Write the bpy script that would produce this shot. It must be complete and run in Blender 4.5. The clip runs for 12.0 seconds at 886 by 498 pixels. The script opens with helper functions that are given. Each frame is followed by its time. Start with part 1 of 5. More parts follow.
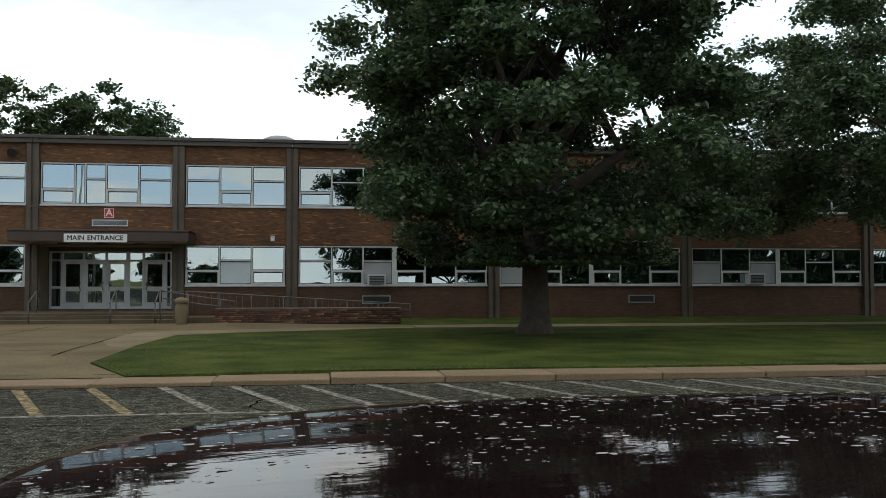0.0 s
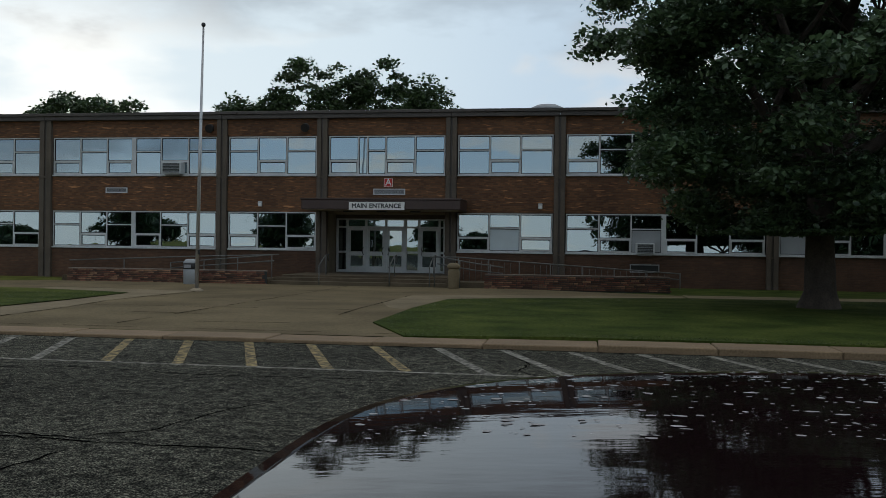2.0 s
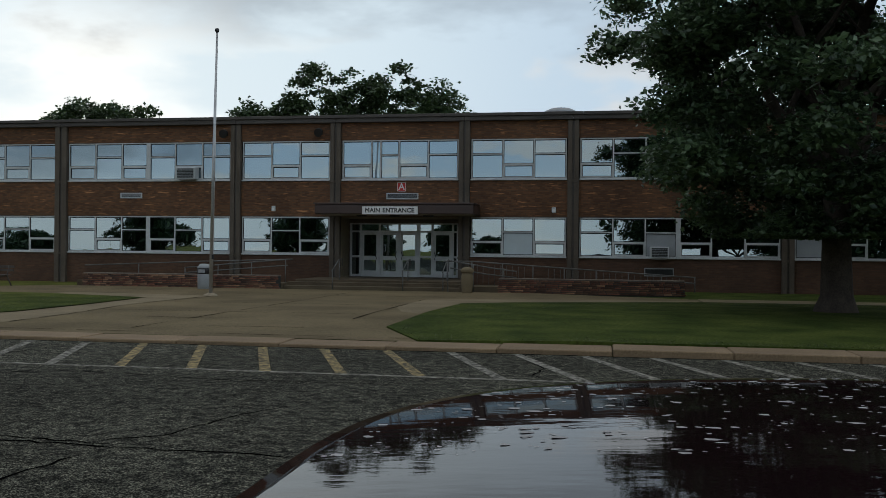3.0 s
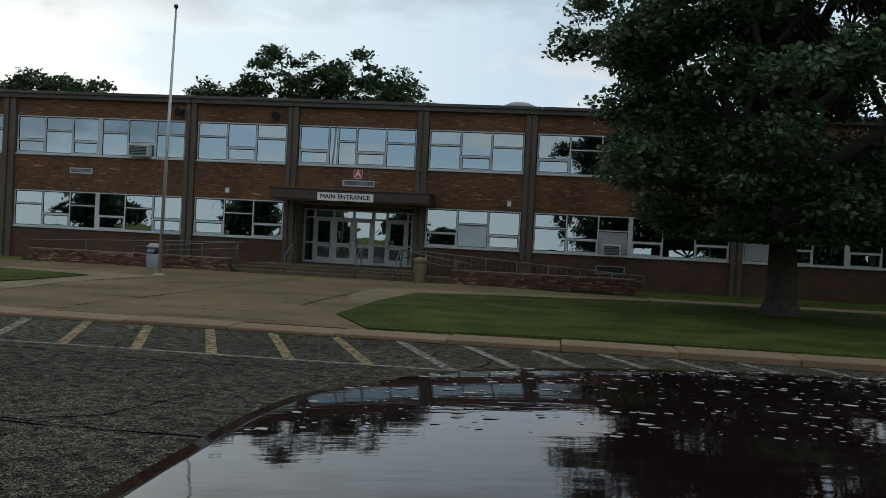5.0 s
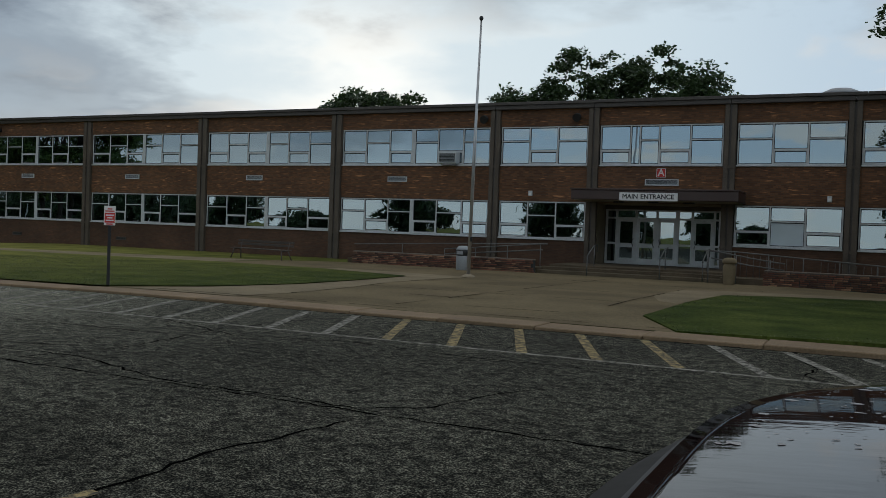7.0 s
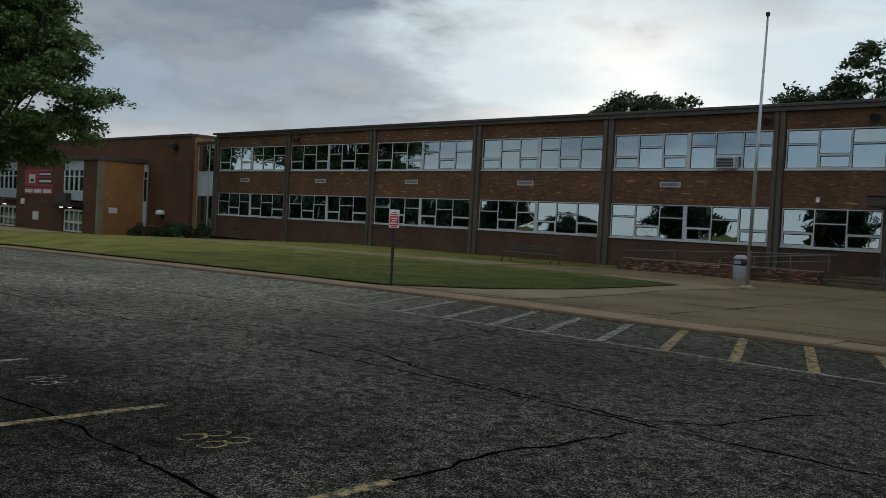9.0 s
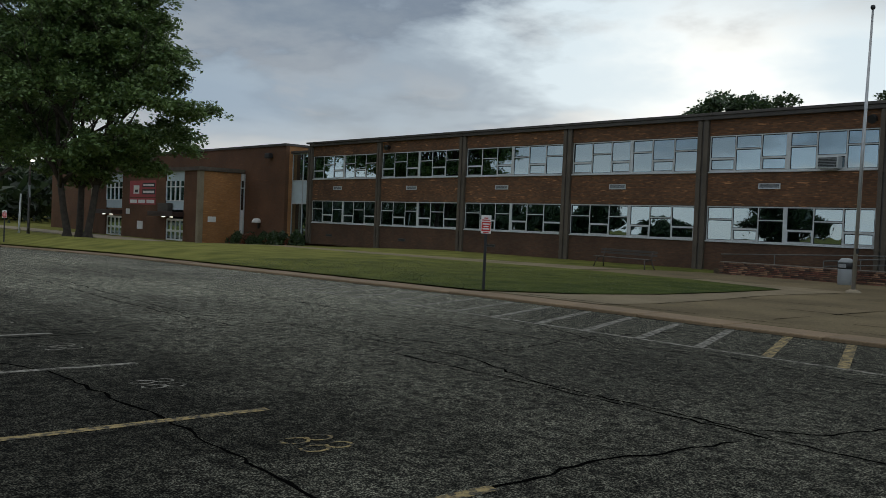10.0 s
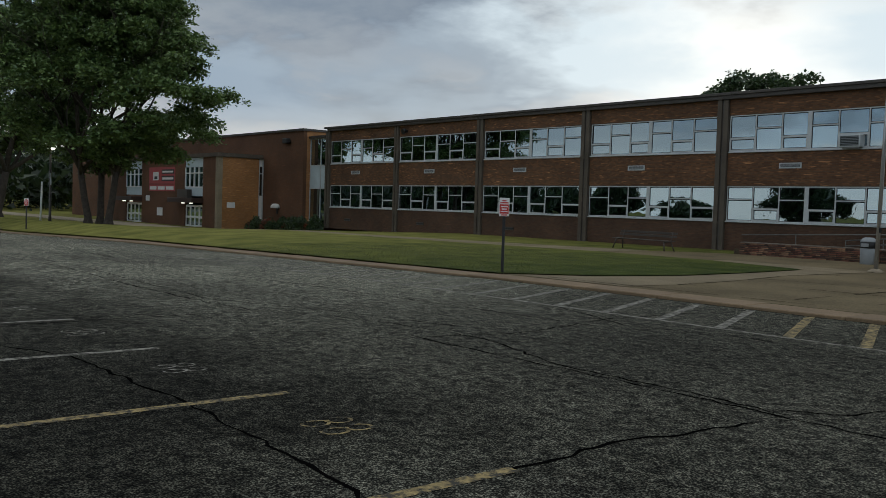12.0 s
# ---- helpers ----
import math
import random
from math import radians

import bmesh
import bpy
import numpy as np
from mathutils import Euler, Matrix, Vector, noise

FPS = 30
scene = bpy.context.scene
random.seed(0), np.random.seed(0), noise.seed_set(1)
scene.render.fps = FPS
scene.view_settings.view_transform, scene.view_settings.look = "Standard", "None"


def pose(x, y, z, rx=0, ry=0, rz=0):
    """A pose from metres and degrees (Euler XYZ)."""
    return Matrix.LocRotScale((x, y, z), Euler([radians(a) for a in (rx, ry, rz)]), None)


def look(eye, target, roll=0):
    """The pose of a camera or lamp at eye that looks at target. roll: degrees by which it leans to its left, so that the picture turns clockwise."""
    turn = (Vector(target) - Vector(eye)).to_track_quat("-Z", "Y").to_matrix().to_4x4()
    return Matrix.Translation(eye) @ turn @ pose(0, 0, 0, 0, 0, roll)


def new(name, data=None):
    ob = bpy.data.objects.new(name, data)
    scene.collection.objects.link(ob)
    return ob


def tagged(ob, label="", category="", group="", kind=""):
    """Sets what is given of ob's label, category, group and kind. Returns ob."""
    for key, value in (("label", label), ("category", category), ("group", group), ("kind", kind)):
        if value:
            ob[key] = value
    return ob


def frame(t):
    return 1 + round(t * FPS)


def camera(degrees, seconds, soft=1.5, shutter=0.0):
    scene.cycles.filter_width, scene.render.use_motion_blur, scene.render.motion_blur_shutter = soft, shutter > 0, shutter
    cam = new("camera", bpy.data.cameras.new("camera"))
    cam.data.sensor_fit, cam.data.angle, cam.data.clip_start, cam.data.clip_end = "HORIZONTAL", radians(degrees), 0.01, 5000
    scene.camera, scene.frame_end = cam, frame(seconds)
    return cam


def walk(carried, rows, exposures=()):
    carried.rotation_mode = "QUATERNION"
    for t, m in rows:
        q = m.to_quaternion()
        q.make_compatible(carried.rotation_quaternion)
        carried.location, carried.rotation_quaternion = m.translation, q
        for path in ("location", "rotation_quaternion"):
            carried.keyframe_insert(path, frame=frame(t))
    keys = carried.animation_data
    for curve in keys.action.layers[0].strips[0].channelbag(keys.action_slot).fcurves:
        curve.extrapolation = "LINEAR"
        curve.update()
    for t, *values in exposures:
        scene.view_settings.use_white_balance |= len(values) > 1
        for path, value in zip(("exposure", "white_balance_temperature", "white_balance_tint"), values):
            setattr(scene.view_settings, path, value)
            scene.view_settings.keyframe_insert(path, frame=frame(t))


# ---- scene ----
cam = camera(52.5, 12.0, 0.7)
PATH = [
    (0, (0.2521, -0.0901, 1.6616), (0.5281, 1.8899, 1.7296), -0.0),
    (0.5, (0.2329, -0.1167, 1.6626), (0.1070, 1.8783, 1.7256), 0.0),
    (1, (0.2288, -0.1323, 1.6617), (-0.0312, 1.8507, 1.6917), 0.2),
    (1.5, (0.2205, -0.1188, 1.6642), (-0.0715, 1.8592, 1.6722), 0.7),
    (2, (0.2212, -0.0923, 1.6568), (-0.0888, 1.8837, 1.6498), 0.7),
    (2.5, (0.2149, -0.0608, 1.6533), (-0.1041, 1.9132, 1.6443), 0.5),
    (2.7, (0.2142, -0.0555, 1.6534), (-0.1208, 1.9165, 1.6534), 0.4),
    (4.5, (0.2166, -0.0298, 1.6473), (-0.0794, 1.9472, 1.6493), 2.2),
    (5, (0.2225, -0.0323, 1.6430), (-0.0155, 1.9527, 1.6270), 2.9),
    (5.5, (0.2084, -0.0287, 1.6417), (-0.0516, 1.9543, 1.6207), 2.9),
    (6, (0.1759, -0.0057, 1.6386), (-0.3931, 1.9113, 1.6186), 2.4),
    (6.5, (0.1512, -0.0179, 1.6368), (-0.6348, 1.8201, 1.5918), 2.0),
    (6.7, (0.1415, -0.0215, 1.6368), (-0.6845, 1.7995, 1.5918), 2.0),
    (8.5, (-0.0110, -0.0340, 1.6380), (-1.1770, 1.5900, 1.5910), 2.9),
    (9, (-0.0500, -0.0683, 1.6387), (-1.4030, 1.4037, 1.5817), 3.0),
    (9.5, (-0.0740, -0.0947, 1.6393), (-1.5140, 1.2923, 1.5863), 2.7),
    (10, (-0.0940, -0.1050, 1.6380), (-1.5870, 1.2240, 1.5840), 2.4),
    (10.5, (-0.1070, -0.0960, 1.6370), (-1.6170, 1.2140, 1.5730), 2.2),
    (11, (-0.1120, -0.0980, 1.6340), (-1.6240, 1.2090, 1.5590), 2.1),
    (11.5, (-0.1110, -0.0910, 1.6340), (-1.6350, 1.2020, 1.5480), 2.0),
    (12, (-0.1040, -0.0910, 1.6280), (-1.6220, 1.2070, 1.5360), 1.8),
]
walk(cam, [(t, look(eye, target, roll)) for t, eye, target, roll in PATH], [(0.0, -0.4, 7000, 9), (0.4, -0.8, 6700, 9), (1.0, -1.25, 6350, 9), (2.7, -1.23, 6380, 8), (4.5, -1.21, 6390, 8), (5.0, -1.13, 6400, 8), (5.5, -1.19, 6400, 8), (6.2, -1.28, 6400, 8), (8.5, -1.40, 6400, 8), (9.6, -1.27, 6400, 8), (12.0, -1.25, 6400, 8)])

# ---- world, sun, exposure ----
SUN = Vector((-0.535, 0.824, 0.19)).normalized()
world = bpy.data.worlds.new("world")
scene.world = world
world.use_nodes = True


def wire_world():
    nt = world.node_tree
    nt.nodes.clear()
    N, L = nt.nodes.new, nt.links.new
    out, bg = N("ShaderNodeOutputWorld"), N("ShaderNodeBackground")
    sky = N("ShaderNodeTexSky")
    sky.sky_type, sky.sun_disc = "NISHITA", False
    sky.sun_elevation = math.asin(SUN.z)
    sky.sun_rotation = math.atan2(SUN.x, SUN.y)
    skyk = N("ShaderNodeMixRGB")
    skyk.blend_type, skyk.inputs[0].default_value = "MULTIPLY", 1.0
    skyk.inputs[2].default_value = (0.006, 0.006, 0.006, 1)
    L(sky.outputs[0], skyk.inputs[1])
    co, sep = N("ShaderNodeTexCoord"), N("ShaderNodeSeparateXYZ")
    L(co.outputs["Generated"], sep.inputs[0])

    def m(op, a, b=0.0):
        n = N("ShaderNodeMath")
        n.operation = op
        for i, v in enumerate((a, b)):
            if isinstance(v, (int, float)):
                n.inputs[i].default_value = v
            else:
                L(v, n.inputs[i])
        return n.outputs[0]

    up = m("ADD", m("ABSOLUTE", sep.outputs[2]), 0.20)
    xy = N("ShaderNodeCombineXYZ")
    L(m("DIVIDE", sep.outputs[0], up), xy.inputs[0])
    L(m("DIVIDE", sep.outputs[1], up), xy.inputs[1])

    def cloud(scale, detail, offset):
        mp, no = N("ShaderNodeMapping"), N("ShaderNodeTexNoise")
        mp.inputs["Location"].default_value = offset
        L(xy.outputs[0], mp.inputs[0])
        L(mp.outputs[0], no.inputs["Vector"])
        no.inputs["Scale"].default_value, no.inputs["Detail"].default_value = scale, detail
        no.inputs["Roughness"].default_value, no.inputs["Distortion"].default_value = 0.52, 0.25
        return no.outputs[0]

    def ramp(v, lo, hi):
        n = N("ShaderNodeMapRange")
        n.interpolation_type = "SMOOTHSTEP"
        n.inputs[1].default_value, n.inputs[2].default_value = lo, hi
        L(v, n.inputs[0])
        return n.outputs[0]

    def mix(f, a, b):
        n = N("ShaderNodeMixRGB")
        for i, v in enumerate((f, a, b)):
            if isinstance(v, tuple):
                n.inputs[i].default_value = (*v, 1)
            else:
                L(v, n.inputs[i])
        return n.outputs[0]

    dot = N("ShaderNodeVectorMath")
    dot.operation = "DOT_PRODUCT"
    L(co.outputs["Generated"], dot.inputs[0])
    dot.inputs[1].default_value = SUN
    n1, n2 = cloud(0.62, 9, (1.3, 4.7, 0)), cloud(2.1, 8, (7.7, 0.6, 0))
    mp3, no3 = N("ShaderNodeMapping"), N("ShaderNodeTexNoise")
    mp3.inputs["Scale"].default_value, mp3.inputs["Location"].default_value = (3.2, 3.2, 8.5), (2.2, 0.4, 1.0)
    L(co.outputs["Generated"], mp3.inputs[0])
    L(mp3.outputs[0], no3.inputs["Vector"])
    no3.inputs["Detail"].default_value, no3.inputs["Roughness"].default_value, no3.inputs["Scale"].default_value = 8, 0.55, 1.0
    n3 = no3.outputs[0]
    wob = m("ADD", m("MULTIPLY", m("SUBTRACT", n3, 0.5), 1.0), m("MULTIPLY", m("SUBTRACT", n2, 0.5), 0.30))
    near_sun = m("ADD", dot.outputs["Value"], m("MULTIPLY", wob, 0.10))
    glow = ramp(near_sun, 0.974, 1.006)
    halo = ramp(dot.outputs["Value"], 0.84, 0.99)
    west = ramp(m("SUBTRACT", m("MULTIPLY", wob, 0.9), sep.outputs[0]), 0.42, 0.66)
    high = ramp(m("ADD", sep.outputs[2], m("MULTIPLY", wob, 0.35)), 0.15, 0.26)
    cover = m("ADD", m("MULTIPLY", ramp(n3, 0.45, 0.68), 0.42), m("MULTIPLY", ramp(n2, 0.40, 0.68), 0.28))
    cover = m("ADD", cover, m("MULTIPLY", west, 0.85))
    cover = m("ADD", cover, m("MULTIPLY", m("MULTIPLY", high, ramp(m("MULTIPLY", sep.outputs[0], -1.0), -0.30, 0.10)), 0.75))
    cover = m("MINIMUM", m("MAXIMUM", m("SUBTRACT", cover, 0.26), 0.0), 1.0)
    clear = mix(halo, (1.28, 1.55, 1.82), (1.62, 1.86, 2.02))
    shade = mix(m("MULTIPLY", west, ramp(n3, 0.62, 0.40)), (0.66, 0.77, 0.90), (0.40, 0.52, 0.70))
    sheet = mix(cover, clear, shade)
    puffs = mix(m("MULTIPLY", ramp(n2, 0.50, 0.62), m("SUBTRACT", 1.0, ramp(sep.outputs[2], 0.05, 0.30))), sheet, mix(halo, (1.86, 1.74, 1.62), (2.15, 2.16, 2.10)))
    puffs = mix(m("MULTIPLY", west, 0.75), puffs, sheet)
    lit = mix(m("MULTIPLY", glow, m("SUBTRACT", 0.88, m("MULTIPLY", high, 0.6))), puffs, (2.7, 2.66, 2.55))
    low = mix(m("MULTIPLY", ramp(sep.outputs[2], 0.12, 0.03), 0.7), lit, mix(halo, (2.20, 2.14, 1.98), (1.70, 1.76, 1.76)))
    low = mix(ramp(sep.outputs[2], 0.42, 0.90), low, (1.45, 1.50, 1.58))
    add = N("ShaderNodeMixRGB")
    add.blend_type, add.inputs[0].default_value = "ADD", 1.0
    L(low, add.inputs[1])
    L(skyk.outputs[0], add.inputs[2])
    L(add.outputs[0], bg.inputs[0])
    bg.inputs[1].default_value = 1.0
    L(bg.outputs[0], out.inputs[0])


wire_world()
sun = new("sun", bpy.data.lights.new("sun", "SUN"))
sun.data.energy, sun.data.angle, sun.data.color = 0.45, radians(110), (1.0, 0.93, 0.82)
sun.matrix_world = look(SUN * 60, (0, 0, 0))


# ---- materials ----
def material(name, base, rough=0.7, metal=0.0, vary=0.25, scale=3.0, fine=40.0, bump=0.0, tint=None, random_tint=0.0, spec=0.5):
    """A surface with a base colour, broad stains, fine grain and relief."""
    mt = bpy.data.materials.new(name)
    mt.use_nodes = True
    nt = mt.node_tree
    N, L = nt.nodes.new, nt.links.new
    b = nt.nodes["Principled BSDF"]
    b.inputs["Roughness"].default_value, b.inputs["Metallic"].default_value = rough, metal
    b.inputs["Specular IOR Level"].default_value = spec
    co = N("ShaderNodeTexCoord")
    big, small = N("ShaderNodeTexNoise"), N("ShaderNodeTexNoise")
    for n, s in ((big, scale), (small, fine)):
        n.inputs["Scale"].default_value, n.inputs["Detail"].default_value = s, 5
        L(co.outputs["Object"], n.inputs["Vector"])
    other = tint or tuple(c * 0.55 for c in base)
    r = N("ShaderNodeValToRGB")
    r.color_ramp.elements[0].position, r.color_ramp.elements[1].position = 0.35, 0.70
    lo = tuple(a + (o - a) * min(1, vary * 2) for a, o in zip(base, other))
    r.color_ramp.elements[0].color, r.color_ramp.elements[1].color = (*lo, 1), (*base, 1)
    L(big.outputs[0], r.inputs[0])
    g = N("ShaderNodeMixRGB")
    g.blend_type, g.inputs[0].default_value = "OVERLAY", min(1, vary * 1.6)
    L(r.outputs[0], g.inputs[1])
    L(small.outputs[0], g.inputs[2])
    colour = g.outputs[0]
    if random_tint:
        info, hs, mr = N("ShaderNodeObjectInfo"), N("ShaderNodeHueSaturation"), N("ShaderNodeMapRange")
        mr.inputs[3].default_value, mr.inputs[4].default_value = 1 - random_tint, 1 + random_tint
        L(info.outputs["Random"], mr.inputs[0])
        L(mr.outputs[0], hs.inputs["Value"])
        L(colour, hs.inputs["Color"])
        colour = hs.outputs[0]
    L(colour, b.inputs["Base Color"])
    if bump:
        bp = N("ShaderNodeBump")
        bp.inputs["Strength"].default_value, bp.inputs["Distance"].default_value = bump, 0.02
        L(small.outputs[0], bp.inputs["Height"])
        L(bp.outputs[0], b.inputs["Normal"])
    return mt


def brick_material(name, a, b_, mortar, dirt=0.35, pale_by=2.3):
    """Courses of bricks 0.2 x 0.068 m on a wall, by the wall's own coordinates."""
    mt = bpy.data.materials.new(name)
    mt.use_nodes = True
    nt = mt.node_tree
    N, L = nt.nodes.new, nt.links.new
    b = nt.nodes["Principled BSDF"]
    b.inputs["Roughness"].default_value = 0.88
    co, sep, com = N("ShaderNodeTexCoord"), N("ShaderNodeSeparateXYZ"), N("ShaderNodeCombineXYZ")
    L(co.outputs["Object"], sep.inputs[0])
    s = N("ShaderNodeMath")
    s.operation = "ADD"
    L(sep.outputs[0], s.inputs[0])
    L(sep.outputs[1], s.inputs[1])
    L(s.outputs[0], com.inputs[0])
    L(sep.outputs[2], com.inputs[1])
    br = N("ShaderNodeTexBrick")
    br.inputs["Color1"].default_value, br.inputs["Color2"].default_value, br.inputs["Mortar"].default_value = (*a, 1), (*b_, 1), (*mortar, 1)
    br.inputs["Scale"].default_value, br.inputs["Brick Width"].default_value, br.inputs["Row Height"].default_value = 1.0, 0.21, 0.072
    br.inputs["Mortar Size"].default_value, br.inputs["Mortar Smooth"].default_value, br.inputs["Bias"].default_value = 0.006, 0.3, -0.15
    L(com.outputs[0], br.inputs["Vector"])
    # scattered pale bricks, in short runs along the courses
    mp, pale = N("ShaderNodeMapping"), N("ShaderNodeTexNoise")
    mp.inputs["Scale"].default_value = (1.3, 9.0, 1.0)
    L(com.outputs[0], mp.inputs[0])
    L(mp.outputs[0], pale.inputs["Vector"])
    pale.inputs["Scale"].default_value, pale.inputs["Detail"].default_value = 1.0, 3
    pr = N("ShaderNodeMapRange")
    pr.inputs[1].default_value, pr.inputs[2].default_value = 0.62, 0.70
    L(pale.outputs[0], pr.inputs[0])
    pm = N("ShaderNodeMixRGB")
    pm.inputs[2].default_value = (*[min(1, c * pale_by) for c in b_], 1)
    L(pr.outputs[0], pm.inputs[0])
    L(br.outputs["Color"], pm.inputs[1])
    no, mr, mx = N("ShaderNodeTexNoise"), N("ShaderNodeMapRange"), N("ShaderNodeMixRGB")
    no.inputs["Scale"].default_value, no.inputs["Detail"].default_value = 0.45, 6
    L(co.outputs["Object"], no.inputs["Vector"])
    mr.inputs[1].default_value, mr.inputs[2].default_value = 0.35, 0.7
    mr.inputs[3].default_value, mr.inputs[4].default_value = 1 - dirt, 1.1
    L(no.outputs[0], mr.inputs[0])
    mx.blend_type, mx.inputs[0].default_value = "MULTIPLY", 1.0
    L(pm.outputs[0], mx.inputs[1])
    L(mr.outputs[0], mx.inputs[2])
    L(mx.outputs[0], b.inputs["Base Color"])
    bp = N("ShaderNodeBump")
    bp.inputs["Strength"].default_value, bp.inputs["Distance"].default_value = 0.5, 0.01
    bp.invert = True
    L(br.outputs["Fac"], bp.inputs["Height"])
    L(bp.outputs[0], b.inputs["Normal"])
    return mt


def glass_material(name, gloss, see):
    mt = bpy.data.materials.new(name)
    mt.use_nodes = True
    nt = mt.node_tree
    nt.nodes.clear()
    N, L = nt.nodes.new, nt.links.new
    out, mx, gl, tr, fr = N("ShaderNodeOutputMaterial"), N("ShaderNodeMixShader"), N("ShaderNodeBsdfGlossy"), N("ShaderNodeBsdfTransparent"), N("ShaderNodeLayerWeight")
    gl.inputs["Roughness"].default_value = 0.01
    gl.inputs["Color"].default_value = (0.58, 0.73, 0.82, 1)
    tr.inputs[0].default_value = (*see, 1)
    fr.inputs["Blend"].default_value = gloss
    co, no, bp = N("ShaderNodeTexCoord"), N("ShaderNodeTexNoise"), N("ShaderNodeBump")
    no.inputs["Scale"].default_value, no.inputs["Detail"].default_value = 0.9, 1
    L(co.outputs["Object"], no.inputs["Vector"])
    bp.inputs["Strength"].default_value, bp.inputs["Distance"].default_value = 0.10, 0.05
    L(no.outputs[0], bp.inputs["Height"])
    L(bp.outputs[0], gl.inputs["Normal"])
    mr = N("ShaderNodeMapRange")
    mr.inputs[3].default_value, mr.inputs[4].default_value = gloss, 1.0
    L(fr.outputs["Facing"], mr.inputs[0])
    L(mr.outputs[0], mx.inputs[0])
    L(tr.outputs[0], mx.inputs[1])
    L(gl.outputs[0], mx.inputs[2])
    L(mx.outputs[0], out.inputs[0])
    return mt


def leaf_material(name, a, b_):
    mt = bpy.data.materials.new(name)
    mt.use_nodes = True
    nt = mt.node_tree
    N, L = nt.nodes.new, nt.links.new
    b = nt.nodes["Principled BSDF"]
    b.inputs["Roughness"].default_value = 0.38
    geo, r = N("ShaderNodeNewGeometry"), N("ShaderNodeValToRGB")
    r.color_ramp.elements[0].color, r.color_ramp.elements[1].color = (*a, 1), (*b_, 1)
    L(geo.outputs["Random Per Island"], r.inputs[0])
    L(r.outputs[0], b.inputs["Base Color"])
    tl, ad = N("ShaderNodeBsdfTranslucent"), N("ShaderNodeMixShader")
    L(r.outputs[0], tl.inputs[0])
    ad.inputs[0].default_value = 0.30
    L(b.outputs[0], ad.inputs[1])
    L(tl.outputs[0], ad.inputs[2])
    L(ad.outputs[0], nt.nodes["Material Output"].inputs[0])
    return mt


BRICK = brick_material("brown_brick", (0.120, 0.054, 0.024), (0.225, 0.104, 0.044), (0.10, 0.070, 0.048))
BRICK_BASE = brick_material("dark_base_brick", (0.088, 0.044, 0.024), (0.125, 0.062, 0.034), (0.08, 0.054, 0.038), 0.3, 1.15)
BRICK_HALL = brick_material("red_brown_brick", (0.135, 0.060, 0.028), (0.155, 0.070, 0.034), (0.115, 0.066, 0.04), 0.25, 1.25)
BRICK_TAN = brick_material("tan_brick", (0.40, 0.175, 0.058), (0.50, 0.235, 0.082), (0.30, 0.18, 0.10), 0.2, 1.3)
COLUMN = material("weathered_column", (0.115, 0.090, 0.066), 0.7, vary=0.4, scale=1.5, fine=25)
FASCIA = material("dark_bronze_fascia", (0.075, 0.062, 0.052), 0.5, vary=0.35, scale=1.0, fine=14)
CANOPY = material("brown_canopy_metal", (0.055, 0.030, 0.024), 0.45, vary=0.25, scale=1.2)
FRAME = material("aluminium_frame", (0.56, 0.58, 0.58), 0.45, 0.0, vary=0.2, scale=2.0)
GASKET_SHADE = material("dark_gasket_and_shade", (0.03, 0.034, 0.038), 0.8, vary=0.2, scale=4, spec=0.2)
GLASS = glass_material("reflective_glass", 0.44, (0.10, 0.15, 0.16))
PANEL = material("grey_infill_panel", (0.33, 0.35, 0.36), 0.55, vary=0.15, scale=1.5)
BLUEPANEL = material("pale_window_blind", (0.55, 0.63, 0.66), 0.7, vary=0.1, scale=2)
# near-black: the dimness of unlit rooms is put into this colour
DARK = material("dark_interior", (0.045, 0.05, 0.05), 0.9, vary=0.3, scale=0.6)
CONCRETE = material("worn_concrete", (0.33, 0.27, 0.185), 0.9, vary=0.32, scale=0.8, fine=30, bump=0.15)
STEPSTONE = material("dark_worn_step", (0.135, 0.105, 0.070), 0.95, vary=0.4, scale=1.2, fine=26, bump=0.15, spec=0.15)
STRIP = material("pale_concrete_walk", (0.250, 0.200, 0.125), 0.95, vary=0.35, scale=0.6, fine=28, bump=0.15, spec=0.15)
PAVE = material("tan_concrete_slab", (0.190, 0.148, 0.084), 0.95, vary=0.42, scale=0.35, fine=26, bump=0.15, spec=0.12)
KERB = material("rusty_tan_kerb", (0.245, 0.168, 0.094), 0.9, vary=0.32, scale=0.9, fine=30, bump=0.2, random_tint=0.08)
STEEL = material("galvanised_steel", (0.34, 0.35, 0.36), 0.45, 0.6, vary=0.25, scale=4)
RAIL = material("dull_pipe_rail", (0.15, 0.148, 0.14), 0.6, 0.2, vary=0.35, scale=4)
POLE = material("brushed_pole", (0.50, 0.50, 0.50), 0.38, 0.7, vary=0.2, scale=2)
WHITE = material("white_sign_paint", (0.78, 0.77, 0.75), 0.55, vary=0.08, scale=5)
RED = material("red_sign_paint", (0.60, 0.04, 0.03), 0.5, vary=0.12, scale=5)
BLACK = material("black_paint", (0.02, 0.02, 0.022), 0.5, vary=0.2, scale=5)
BARK = material("dark_bark", (0.075, 0.058, 0.045), 0.95, vary=0.45, scale=4, fine=22, bump=0.6)
LEAF = leaf_material("maple_leaf", (0.020, 0.044, 0.022), (0.120, 0.185, 0.085))
LEAF_FAR = leaf_material("oak_leaf", (0.018, 0.040, 0.016), (0.075, 0.118, 0.042))
# oak leaf at about half value: shade inside the woods put into the colour
LEAF_WOOD_SHADED = leaf_material("shaded_wood_leaf", (0.010, 0.022, 0.009), (0.040, 0.064, 0.022))
LEAF_RED = leaf_material("dull_red_flower", (0.05, 0.05, 0.02), (0.30, 0.07, 0.04))
